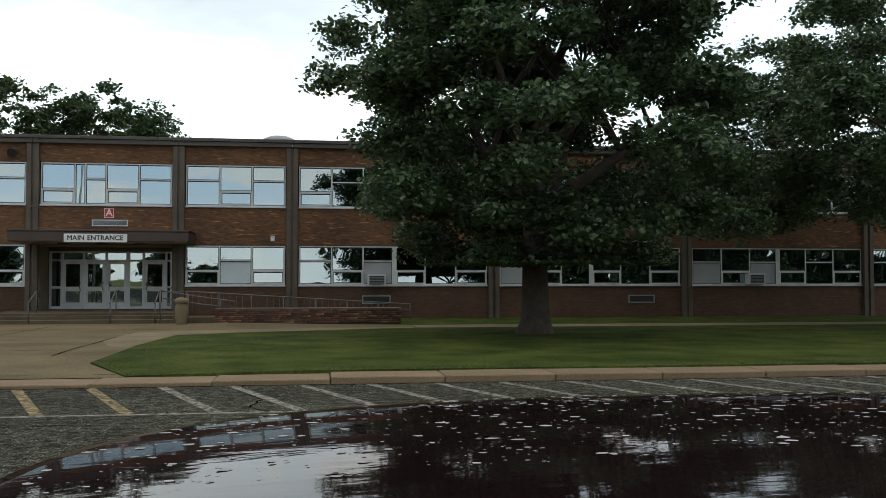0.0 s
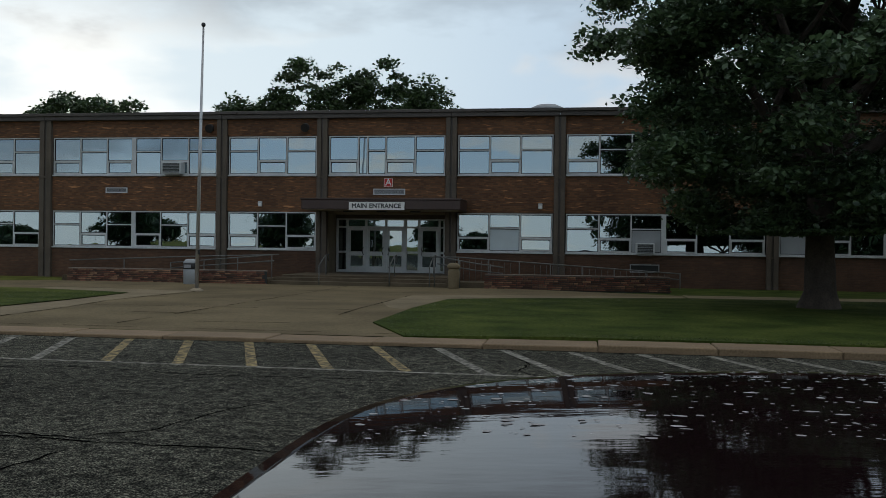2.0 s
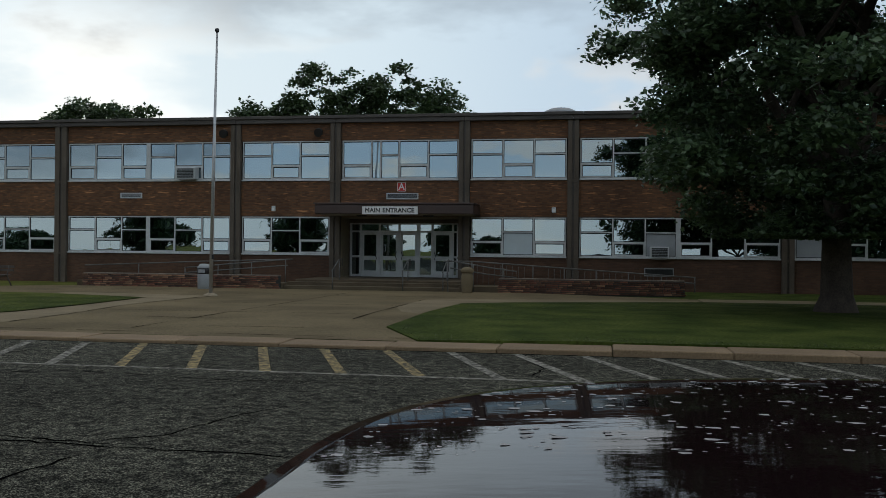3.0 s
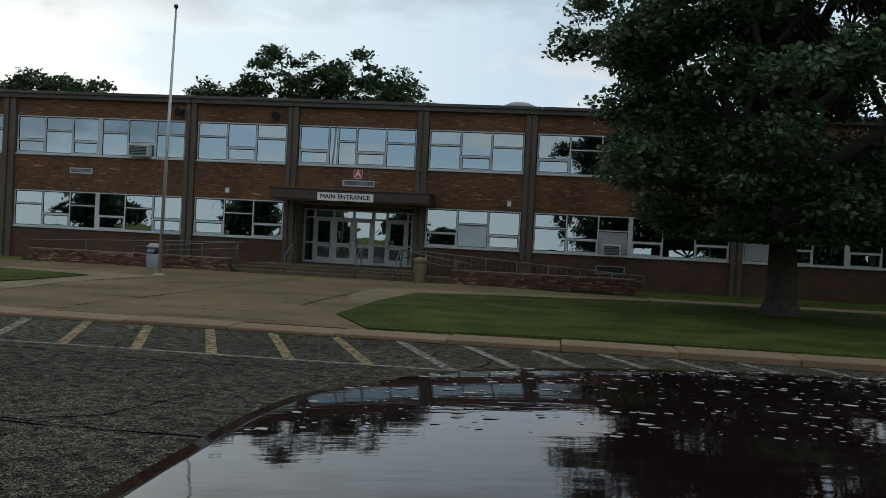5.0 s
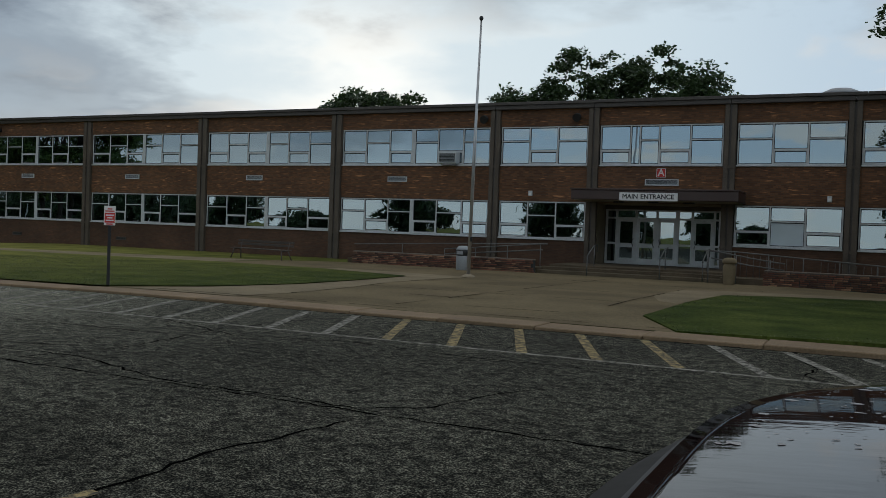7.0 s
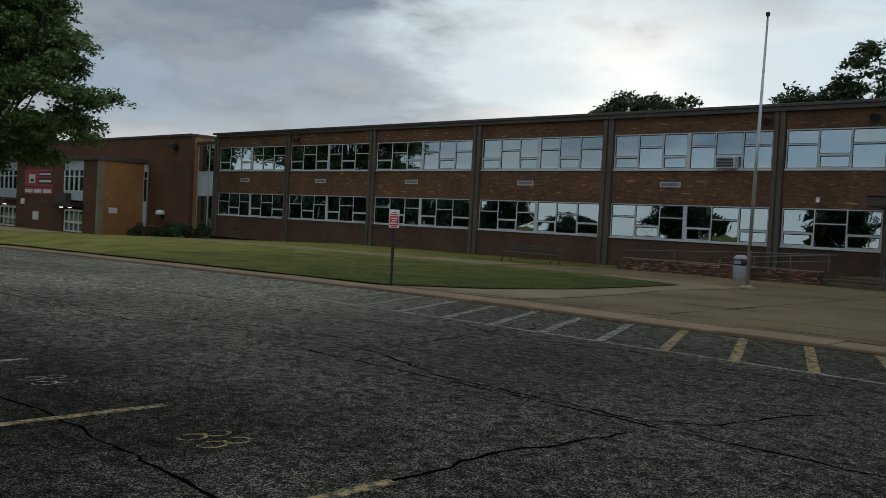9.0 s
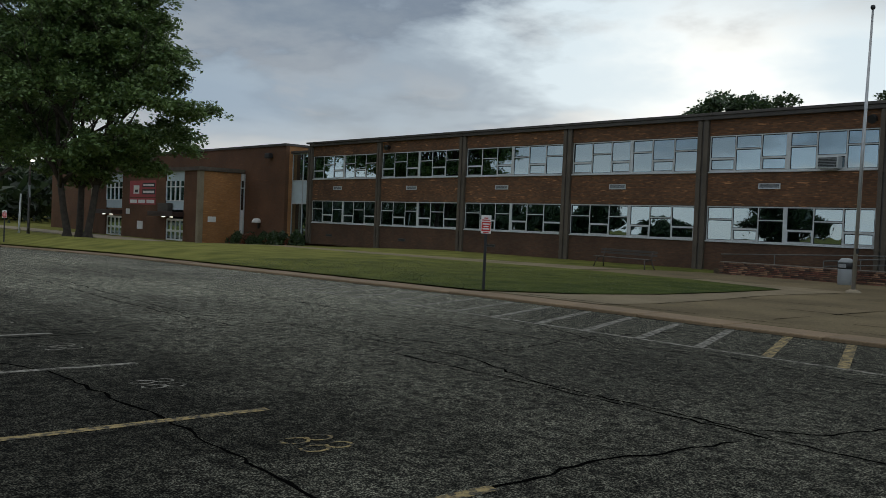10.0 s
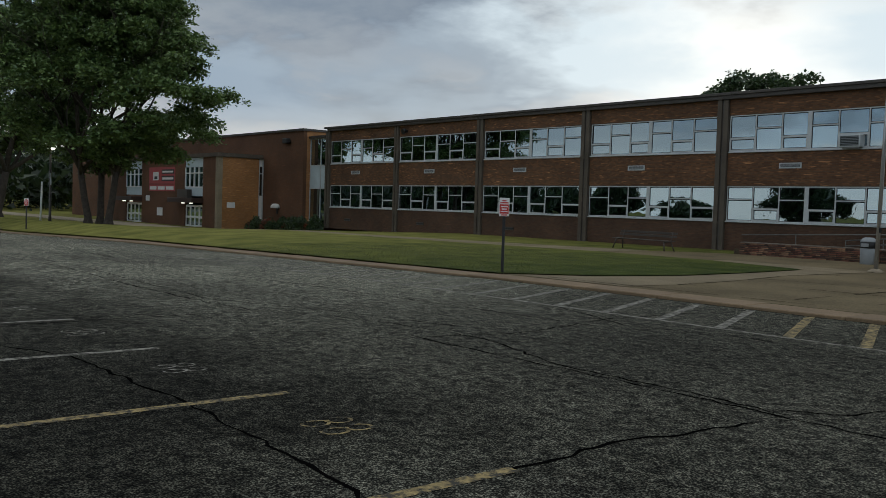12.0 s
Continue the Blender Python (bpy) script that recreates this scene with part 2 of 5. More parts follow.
LEAF_LOCUST = leaf_material("locust_leaf", (0.045, 0.090, 0.026), (0.19, 0.27, 0.085))
GRASS = material("mown_grass", (0.078, 0.096, 0.022), 0.95, vary=0.6, scale=0.7, fine=16, bump=0.8, tint=(0.030, 0.046, 0.010), spec=0.05)


def lit_to_the_west(mt):
    """The lawn is greener by the plaza; brighter western light is put in as yellow."""
    nt = mt.node_tree
    N, L = nt.nodes.new, nt.links.new
    b = nt.nodes["Principled BSDF"]
    old = b.inputs["Base Color"].links[0].from_socket
    co, sp, mr, no, ad, mx = N("ShaderNodeTexCoord"), N("ShaderNodeSeparateXYZ"), N("ShaderNodeMapRange"), N("ShaderNodeTexNoise"), N("ShaderNodeMath"), N("ShaderNodeMixRGB")
    L(co.outputs["Object"], sp.inputs[0])
    L(co.outputs["Object"], no.inputs["Vector"])
    no.inputs["Scale"].default_value, no.inputs["Detail"].default_value = 0.7, 6
    mr.inputs[1].default_value, mr.inputs[2].default_value = -14, -38
    L(sp.outputs[0], mr.inputs[0])
    ad.operation = "MULTIPLY"
    L(mr.outputs[0], ad.inputs[0])
    L(no.outputs[0], ad.inputs[1])
    L(ad.outputs[0], mx.inputs[0])
    L(old, mx.inputs[1])
    mx.inputs[2].default_value = (0.30, 0.275, 0.075, 1)
    L(mx.outputs[0], b.inputs["Base Color"])


# open light on the western lawn goes into the grass colour
lit_to_the_west(GRASS)
BLADE = leaf_material("grass_blade", (0.032, 0.050, 0.011), (0.098, 0.112, 0.030))
def asphalt_material():
    mt = bpy.data.materials.new("worn_asphalt")
    mt.use_nodes = True
    nt = mt.node_tree
    N, L = nt.nodes.new, nt.links.new
    b = nt.nodes["Principled BSDF"]
    b.inputs["Roughness"].default_value = 0.95
    b.inputs["Specular IOR Level"].default_value = 0.04
    co = N("ShaderNodeTexCoord")

    def noise_at(scale, detail, rough=0.6):
        n = N("ShaderNodeTexNoise")
        n.inputs["Scale"].default_value, n.inputs["Detail"].default_value, n.inputs["Roughness"].default_value = scale, detail, rough
        L(co.outputs["Object"], n.inputs["Vector"])
        return n.outputs[0]

    def ramp(v, p0, p1, c0, c1):
        r = N("ShaderNodeValToRGB")
        r.color_ramp.elements[0].position, r.color_ramp.elements[1].position = p0, p1
        r.color_ramp.elements[0].color, r.color_ramp.elements[1].color = (*c0, 1), (*c1, 1)
        L(v, r.inputs[0])
        return r.outputs[0]

    def mix(kind, f, a, c):
        m = N("ShaderNodeMixRGB")
        m.blend_type, m.inputs[0].default_value = kind, f
        L(a, m.inputs[1])
        L(c, m.inputs[2])
        return m.outputs[0]

    broad = ramp(noise_at(0.16, 4), 0.35, 0.68, (0.050, 0.052, 0.044), (0.125, 0.126, 0.104))
    patch = mix("OVERLAY", 0.6, broad, noise_at(1.3, 6))
    vo = N("ShaderNodeTexVoronoi")
    vo.inputs["Scale"].default_value = 58
    L(co.outputs["Object"], vo.inputs["Vector"])
    stones = ramp(vo.outputs["Distance"], 0.12, 0.50, (2.7, 2.65, 2.5), (0.10, 0.10, 0.10))
    speck = mix("MULTIPLY", 0.92, patch, stones)
    pale = ramp(noise_at(25, 4, 0.65), 0.56, 0.61, (0, 0, 0), (0.15, 0.138, 0.108))
    flecks = ramp(noise_at(60, 3, 0.7), 0.54, 0.62, (0, 0, 0), (0.14, 0.129, 0.102))
    worn = mix("ADD", 0.8, speck, pale)
    gaps = ramp(noise_at(7, 5), 0.38, 0.58, (0.22, 0.22, 0.22), (1.3, 1.29, 1.25))
    worn = mix("MULTIPLY", 0.8, mix("ADD", 0.6, worn, flecks), gaps)
    # the stalls are black with oil and sealer; the drive pales westward, from wear and a far grazing sheen put into its
    # colour
    sp = N("ShaderNodeSeparateXYZ")
    L(co.outputs["Object"], sp.inputs[0])

    def stretch(v, lo, hi, a, c):
        n = N("ShaderNodeMapRange")
        n.interpolation_type = "SMOOTHSTEP"
        for k, q in enumerate((lo, hi, a, c)):
            n.inputs[k + 1].default_value = q
        L(v, n.inputs[0])
        return n.outputs[0]

    def calc(op, a, c):
        n = N("ShaderNodeMath")
        n.operation = op
        for k, q in enumerate((a, c)):
            if isinstance(q, float):
                n.inputs[k].default_value = q
            else:
                L(q, n.inputs[k])
        return n.outputs[0]

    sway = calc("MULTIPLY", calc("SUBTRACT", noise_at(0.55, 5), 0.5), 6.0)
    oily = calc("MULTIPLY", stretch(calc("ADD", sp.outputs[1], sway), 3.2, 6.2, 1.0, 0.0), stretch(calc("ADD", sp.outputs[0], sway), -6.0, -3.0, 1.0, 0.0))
    # up to 2.5 times brighter westward: wear plus painted grazing sheen
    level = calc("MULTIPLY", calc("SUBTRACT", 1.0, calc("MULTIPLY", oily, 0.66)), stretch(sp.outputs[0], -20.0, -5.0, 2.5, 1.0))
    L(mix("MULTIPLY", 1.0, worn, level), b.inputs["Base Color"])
    bp = N("ShaderNodeBump")
    bp.inputs["Strength"].default_value, bp.inputs["Distance"].default_value = 0.9, 0.008
    L(vo.outputs["Distance"], bp.inputs["Height"])
    L(bp.outputs[0], b.inputs["Normal"])
    return mt


ASPHALT = asphalt_material()
CRACK_GAP = material("crack_and_gap_black", (0.004, 0.004, 0.004), 1.0, vary=0.3, scale=6, spec=0.0)


def worn_paint(name, colour):
    mt = material(name, colour, 0.9, vary=0.35, scale=2.5, fine=30, spec=0.1)
    nt = mt.node_tree
    N, L = nt.nodes.new, nt.links.new
    b = nt.nodes["Principled BSDF"]
    co, no, mr, mx = N("ShaderNodeTexCoord"), N("ShaderNodeTexNoise"), N("ShaderNodeMapRange"), N("ShaderNodeMixRGB")
    no.inputs["Scale"].default_value, no.inputs["Detail"].default_value, no.inputs["Roughness"].default_value = 9, 8, 0.75
    L(co.outputs["Object"], no.inputs["Vector"])
    mr.inputs[1].default_value, mr.inputs[2].default_value = 0.44, 0.56
    L(no.outputs[0], mr.inputs[0])
    old = b.inputs["Base Color"].links[0].from_socket
    L(mr.outputs[0], mx.inputs[0])
    mx.inputs[1].default_value = (0.06, 0.056, 0.047, 1)
    L(old, mx.inputs[2])
    L(mx.outputs[0], b.inputs["Base Color"])
    return mt


PAINT_WHITE = worn_paint("worn_white_line", (0.36, 0.34, 0.29))
PAINT_YELLOW = worn_paint("worn_yellow_line", (0.42, 0.32, 0.15))


# ---- shape helpers ----
def bm_box(bm, x0, x1, y0, y1, z0, z1, bevel=0.0):
    vs = [bm.verts.new((x, y, z)) for z in (z0, z1) for x, y in ((x0, y0), (x1, y0), (x1, y1), (x0, y1))]
    fs = [bm.faces.new([vs[i] for i in f]) for f in ((3, 2, 1, 0), (4, 5, 6, 7), (0, 1, 5, 4), (1, 2, 6, 5), (2, 3, 7, 6), (3, 0, 4, 7))]
    if bevel:
        bmesh.ops.bevel(bm, geom=list({e for f in fs for e in f.edges}), offset=bevel, segments=1, affect="EDGES")


def bm_tube(bm, points, radius, sides=8, taper=None):
    """A round bar along points; taper gives a radius for each."""
    rings = []
    for i, p in enumerate(points):
        a, b = Vector(points[max(0, i - 1)]), Vector(points[min(len(points) - 1, i + 1)])
        d = (b - a).normalized()
        u = d.cross(Vector((0.0, 0.05, 1.0)) if abs(d.z) < 0.95 else Vector((1, 0, 0))).normalized()
        v = d.cross(u)
        r = taper[i] if taper else radius
        rings.append([bm.verts.new(Vector(p) + r * (math.cos(t) * u + math.sin(t) * v)) for t in (2 * math.pi * k / sides for k in range(sides))])
    for a, b in zip(rings, rings[1:]):
        for k in range(sides):
            f = bm.faces.new((a[k], a[(k + 1) % sides], b[(k + 1) % sides], b[k]))
            f.smooth = True
    bm.faces.new(rings[0][::-1])
    bm.faces.new(rings[-1])


def bm_lathe(bm, profile, cx, cy, sides=20):
    rings = [[bm.verts.new((cx + r * math.cos(2 * math.pi * k / sides), cy + r * math.sin(2 * math.pi * k / sides), z)) for k in range(sides)] for r, z in profile]
    for a, b in zip(rings, rings[1:]):
        for k in range(sides):
            bm.faces.new((a[k], a[(k + 1) % sides], b[(k + 1) % sides], b[k])).smooth = True
    bm.faces.new(rings[0][::-1])
    bm.faces.new(rings[-1])


def mesh_of(name, bm, mat):
    me = bpy.data.meshes.new(name)
    bmesh.ops.recalc_face_normals(bm, faces=bm.faces)
    bm.to_mesh(me)
    bm.free()
    me.materials.append(mat)
    return me


def part(name, bm, mat, parent=None, label=""):
    ob = new(name, mesh_of(name, bm, mat))
    if parent is not None:
        ob.parent = parent
    return tagged(ob, label)


def box_part(name, dims, mat, parent=None, label="", bevel=0.0):
    bm = bmesh.new()
    bm_box(bm, *dims, bevel)
    return part(name, bm, mat, parent, label)


def empty(name, label, category, group="", kind="", at=(0, 0, 0)):
    ob = new(name)
    ob.location = at
    return tagged(ob, label, category, group, kind)


def structure(ob, label, category):
    return tagged(ob, label, category, "", "structure")


# ---- ground ----
def drop(x):
    """How far the lot and kerb fall towards the west."""
    return -0.0117 * min(max(-15 - x, 0), 23) - 0.021 * min(max(-38 - x, 0), 20)


def lot_z(x, y):
    return drop(x) * min(max((y - 6) / 8.36, 0), 1)


def gz(x, y):
    """Height of the lawns and walks: nearly flat, falling a little to the west."""
    z = 0.055 - 0.0025 * min(max(y - 15, 0), 22) + drop(x) * min(max((17.5 - y) / 2.5, 0), 1)
    z += 0.05 * min(max((x + 2.6) / 2.4, 0), 1) * min(max((18 - y) / 2.6, 0), 1)
    return z - 0.85 * min(max((-45 - x) / 30, 0), 1) * min(max((y - 15) / 11, 0), 1)


def sheet(name, pts, mat, lift, thick, label, category, kind="structure"):
    """A flat piece of ground with an outline, following gz."""
    bm = bmesh.new()
    top = [bm.verts.new((x, y, gz(x, y) + lift)) for x, y in pts]
    low = [bm.verts.new((x, y, gz(x, y) + lift - thick)) for x, y in pts]
    f = bm.faces.new(top)
    for i in range(len(pts)):
        j = (i + 1) % len(pts)
        bm.faces.new((top[i], low[i], low[j], top[j]))
    bmesh.ops.triangulate(bm, faces=[f])
    return tagged(part(name, bm, mat), label, category, "", kind)


KERB_Y = 14.36


def make_ground():
    bm = bmesh.new()
    xs = [-900, -300, -160, *range(-120, 0, 5), 0, 60, 160, 400, 900]
    ys = [-900, -300, -90, 6, 14.42, 15.2, 17.5, *range(20, 41, 3), 60, 120, 300, 900]
    rows = [[bm.verts.new((x, y, (gz(x, y) if y > 15 else lot_z(x, y) - 0.12) - 0.05)) for x in xs] for y in ys]
    for a, b in zip(rows, rows[1:]):
        for i in range(len(xs) - 1):
            bm.faces.new((a[i], a[i + 1], b[i + 1], b[i]))
    structure(part("ground", bm, GRASS), "wide grassy ground reaching the horizon", "ground")
    bm = bmesh.new()
    lx = [-150, -120, -100, -80, -70, -64, *range(-60, -9), 0, 40, 110]
    ly = [-58, -20, 0, *[6 + 0.95 * k for k in range(9)], KERB_Y]
    rows = [[bm.verts.new((x, y, lot_z(x, y))) for x in lx] for y in ly]
    for a, b in zip(rows, rows[1:]):
        for i in range(len(lx) - 1):
            bm.faces.new((a[i], a[i + 1], b[i + 1], b[i]))
    bmesh.ops.recalc_face_normals(bm, faces=bm.faces[:])
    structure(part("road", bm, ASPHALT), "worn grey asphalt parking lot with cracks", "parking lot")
    # plaza and walks
    bm = bmesh.new()
    polys = [
        [(-15.9, 15.21), (-2.85, 15.21), (-4.06, 17.9), (-4.1, 22.6), (-3.83, 26.7), (-2.2, 27.8), (3.6, 30.0), (3.6, 31.9), (-2, 34.7), (-22.0, 34.7), (-24, 33.0), (-23.9, 28.4), (-18.3, 28.0), (-14.03, 26.6), (-13.74, 22.9), (-13.7, 19.7), (-14.36, 17.1)],
        [(3.6, 30.0), (110, 30.0), (110, 31.9), (3.6, 31.9)],
        [(-23.9, 28.4), (-24, 32.2), (-30, 30.4), (-38, 28.6), (-45, 28.0), (-75, 29.0), (-75, 27.6), (-45, 26.4), (-36, 26.8), (-29, 27.7)],
    ]
    for p in polys[:1]:
        v = [bm.verts.new((x, y, gz(x, y) + 0.012)) for x, y in p]
        bmesh.ops.triangulate(bm, faces=[bm.faces.new(v)])
    structure(part("pavement", bm, PAVE), "tan concrete entrance plaza", "pavement")
    for p in polys[1:]:
        bm = bmesh.new()
        bmesh.ops.triangulate(bm, faces=[bm.faces.new([bm.verts.new((x, y, gz(x, y) + 0.03)) for x, y in p])])
        structure(part("pavement", bm, STRIP), "pale concrete walk along the lawn", "pavement")
    sheet("lawn", [(-2.85, 15.22), (-0.2, 15.22), (40, 15.22), (110, 15.22), (110, 29.98), (3.6, 29.98), (-2.2, 27.78), (-3.8, 26.7), (-4.07, 22.6), (-4.03, 17.9)], GRASS, 0.035, 0.1, "mown green lawn beside the entrance plaza", "lawn")
    bm = bmesh.new()
    rows = []
    for y in (15.22, 16.0, 16.8, 17.5, 19.7, 22.9, 26.38):
        right = np.interp(y, [15.22, 17.1, 19.7, 22.9, 26.58], [-15.9, -14.38, -13.73, -13.77, -14.06])
        rows.append([bm.verts.new((x, y, gz(x, y) + 0.035)) for x in [-45, -43, -41, -39.5, -38, *np.linspace(-36, float(right), 15).tolist()]])
    for a, b in zip(rows, rows[1:]):
        for i in range(len(a) - 1):
            bm.faces.new((a[i], a[i + 1], b[i + 1], b[i]))
    v = [bm.verts.new((x, y, gz(x, y) + 0.035)) for x, y in ((-45, 26.38), (-14.07, 26.38), (-14.06, 26.58), (-18.3, 27.98), (-23.9, 28.38), (-29, 27.68), (-36, 26.78))]
    bmesh.ops.triangulate(bm, faces=[bm.faces.new(v)])
    structure(part("lawn", bm, GRASS), "mown green lawn with a pointed end", "lawn")
    bm = bmesh.new()
    gx, gy = [-150, -120, *range(-105, -44, 5)], [15.22, 16.5, 17.5, 20, 22, 24, 26]
    rows = [[bm.verts.new((x, y + (0.38 - 0.04 * (x + 45) if y == 26 and x > -76 else 0), gz(x, y) + 0.03)) for x in gx] for y in gy]
    for a, b in zip(rows, rows[1:]):
        for i in range(len(gx) - 1):
            bm.faces.new((a[i], a[i + 1], b[i + 1], b[i]))
    structure(part("lawn", bm, GRASS), "mown lawn running on past the shade trees", "lawn")
    # paler concrete strips along the lawns, and the joints of the plaza
    strips = empty("walk_strip", "paler concrete strips bordering the lawns", "pavement", "", "structure")
    for p in ([(-15.4, 15.3), (-12.2, 15.3), (-11.95, 17.0), (-12.1, 19.3), (-12.7, 23.2), (-12.55, 28.5), (-18.3, 29.2), (-18.3, 28.05), (-14.0, 26.65), (-13.7, 22.9), (-13.66, 19.7), (-14.3, 17.1)],
              [(-4.75, 22.6), (-4.18, 22.0), (-4.18, 22.6), (-3.9, 26.75), (-2.3, 27.9), (3.5, 30.05), (3.5, 30.9), (-3.4, 29.6), (-5.3, 28.6), (-5.35, 24.6)]):
        bm = bmesh.new()
        bmesh.ops.triangulate(bm, faces=[bm.faces.new([bm.verts.new((x, y, gz(x, y) + 0.018)) for x, y in p])])
        part("strip", bm, STRIP, strips)
    joints = empty("plaza_joints", "dark slab joints across the plaza", "pavement", "", "structure")
    rj = random.Random(6)
    for line in (((-14.6, 15.6), (-2.95, 15.62)), ((-11.95, 17.0), (-12.1, 19.3), (-12.7, 23.2), (-12.55, 28.5)), ((-10.6, 19.2), (-8.3, 19.1)), ((-12.3, 21.2), (-5.3, 21.4)), ((-12.5, 25.0), (-5.3, 25.1)), ((-5.25, 19.2), (-5.35, 22.0), (-5.3, 28.6)), ((-8.8, 15.3), (-8.9, 34)), ((-12.5, 30.2), (-3, 30.2)), ((-7.6, 17.1), (-5.6, 17.3))):
        bm = bmesh.new()
        for (ax, ay), (bx, by) in zip(line, line[1:]):
            n = max(2, int(math.hypot(bx - ax, by - ay) / 0.5))
            for k in range(n):
                if rj.random() < 0.8:
                    p, q = k / n, (k + 1) / n
                    x0, y0, x1, y1 = ax + (bx - ax) * p, ay + (by - ay) * p, ax + (bx - ax) * q, ay + (by - ay) * q
                    w = rj.uniform(0.015, 0.05)
                    d = Vector((x1 - x0, y1 - y0)).normalized()
                    nx, ny = -d.y * w / 2, d.x * w / 2
                    bm.faces.new([bm.verts.new((x, y, gz(x, y) + 0.022)) for x, y in ((x0 - nx, y0 - ny), (x1 - nx, y1 - ny), (x1 + nx, y1 + ny), (x0 + nx, y0 + ny))])
        part("joint", bm, CRACK_GAP, joints)


def make_kerb():
    kerb = empty("kerb", "tan concrete kerb with expansion joints", "kerb", "", "structure")
    bm = bmesh.new()
    bm_box(bm, 0.0, 1.826, 0, 0.86, -0.25, 0.058, 0.015)
    me = mesh_of("kerb_slab", bm, KERB)
    rnd = random.Random(4)
    for i in range(92):
        x = -110 + 1.84 * i + 0.07
        ob = new("kerb_slab", me)
        ob.parent = kerb
        ob.location = (x, KERB_Y, (gz(x, 15) - 0.055) + rnd.uniform(-0.006, 0.006))
        ob.rotation_euler = (rnd.uniform(-0.004, 0.004), rnd.uniform(-0.003, 0.003) - (drop(x + 1.84) - drop(x)) / 1.84, 0)


def strip(bm, a, b, w, z=0.004):
    a, b = Vector(a), Vector(b)
    d = (b - a).normalized()
    n = Vector((-d.y, d.x)) * w / 2
    m = max(1, int((b - a).length / 0.9))
    pairs = []
    for k in range(m + 1):
        p = a.lerp(b, k / m)
        pairs.append([bm.verts.new((q.x, q.y, lot_z(q.x, q.y) + z)) for q in (p - n, p + n)])
    for (p, q), (r, s) in zip(pairs, pairs[1:]):
        bm.faces.new((p, r, s, q))


def make_markings():
    fire = empty("fire_lane_marking", "worn slanted fire lane stripes painted on asphalt", "road marking", "", "structure")
    for i in range(-34, 18):
        x = -5.30 + 1.064 * i
        bm = bmesh.new()
        strip(bm, (x, 14.26), (x + 1.12, 11.46), 0.15)
        part("stripe", bm, PAINT_YELLOW if -2 <= i <= 2 else PAINT_WHITE, fire)
    bm = bmesh.new()
    strip(bm, (-41, 11.42), (14, 11.42), 0.12)
    part("edge_line", bm, PAINT_WHITE, fire)
    stalls = empty("parking_stall_marking", "worn white parking stall lines on asphalt", "road marking", "", "structure")
    for i in range(9):
        x = -4.02 - 2.74 * i
        bm = bmesh.new()
        strip(bm, (x, 3.9), (x - 0.1, -1.6), 0.11)
        part("stall_line", bm, PAINT_YELLOW if i < 2 else PAINT_WHITE, stalls)
    # stall numbers stand as plain strokes
    for i in range(7):
        cx, cy = -5.55 - 2.72 * i, 3.62
        bm = bmesh.new()
        for k in range(2):
            ox = cx - 0.14 + 0.26 * k
            for oy, ry in ((0.09, 0.10), (-0.12, 0.11)):
                loop = [(ox + 0.085 * math.cos(a), cy + oy + ry * math.sin(a)) for a in (3.4, 2.7, 2.0, 1.3, 0.6, -0.1, -0.8, -1.5, -2.2)]
                for p, q in zip(loop, loop[1:]):
                    strip(bm, p, q, 0.028)
        part("stall_mark", bm, PAINT_YELLOW if i < 1 else PAINT_WHITE, stalls)


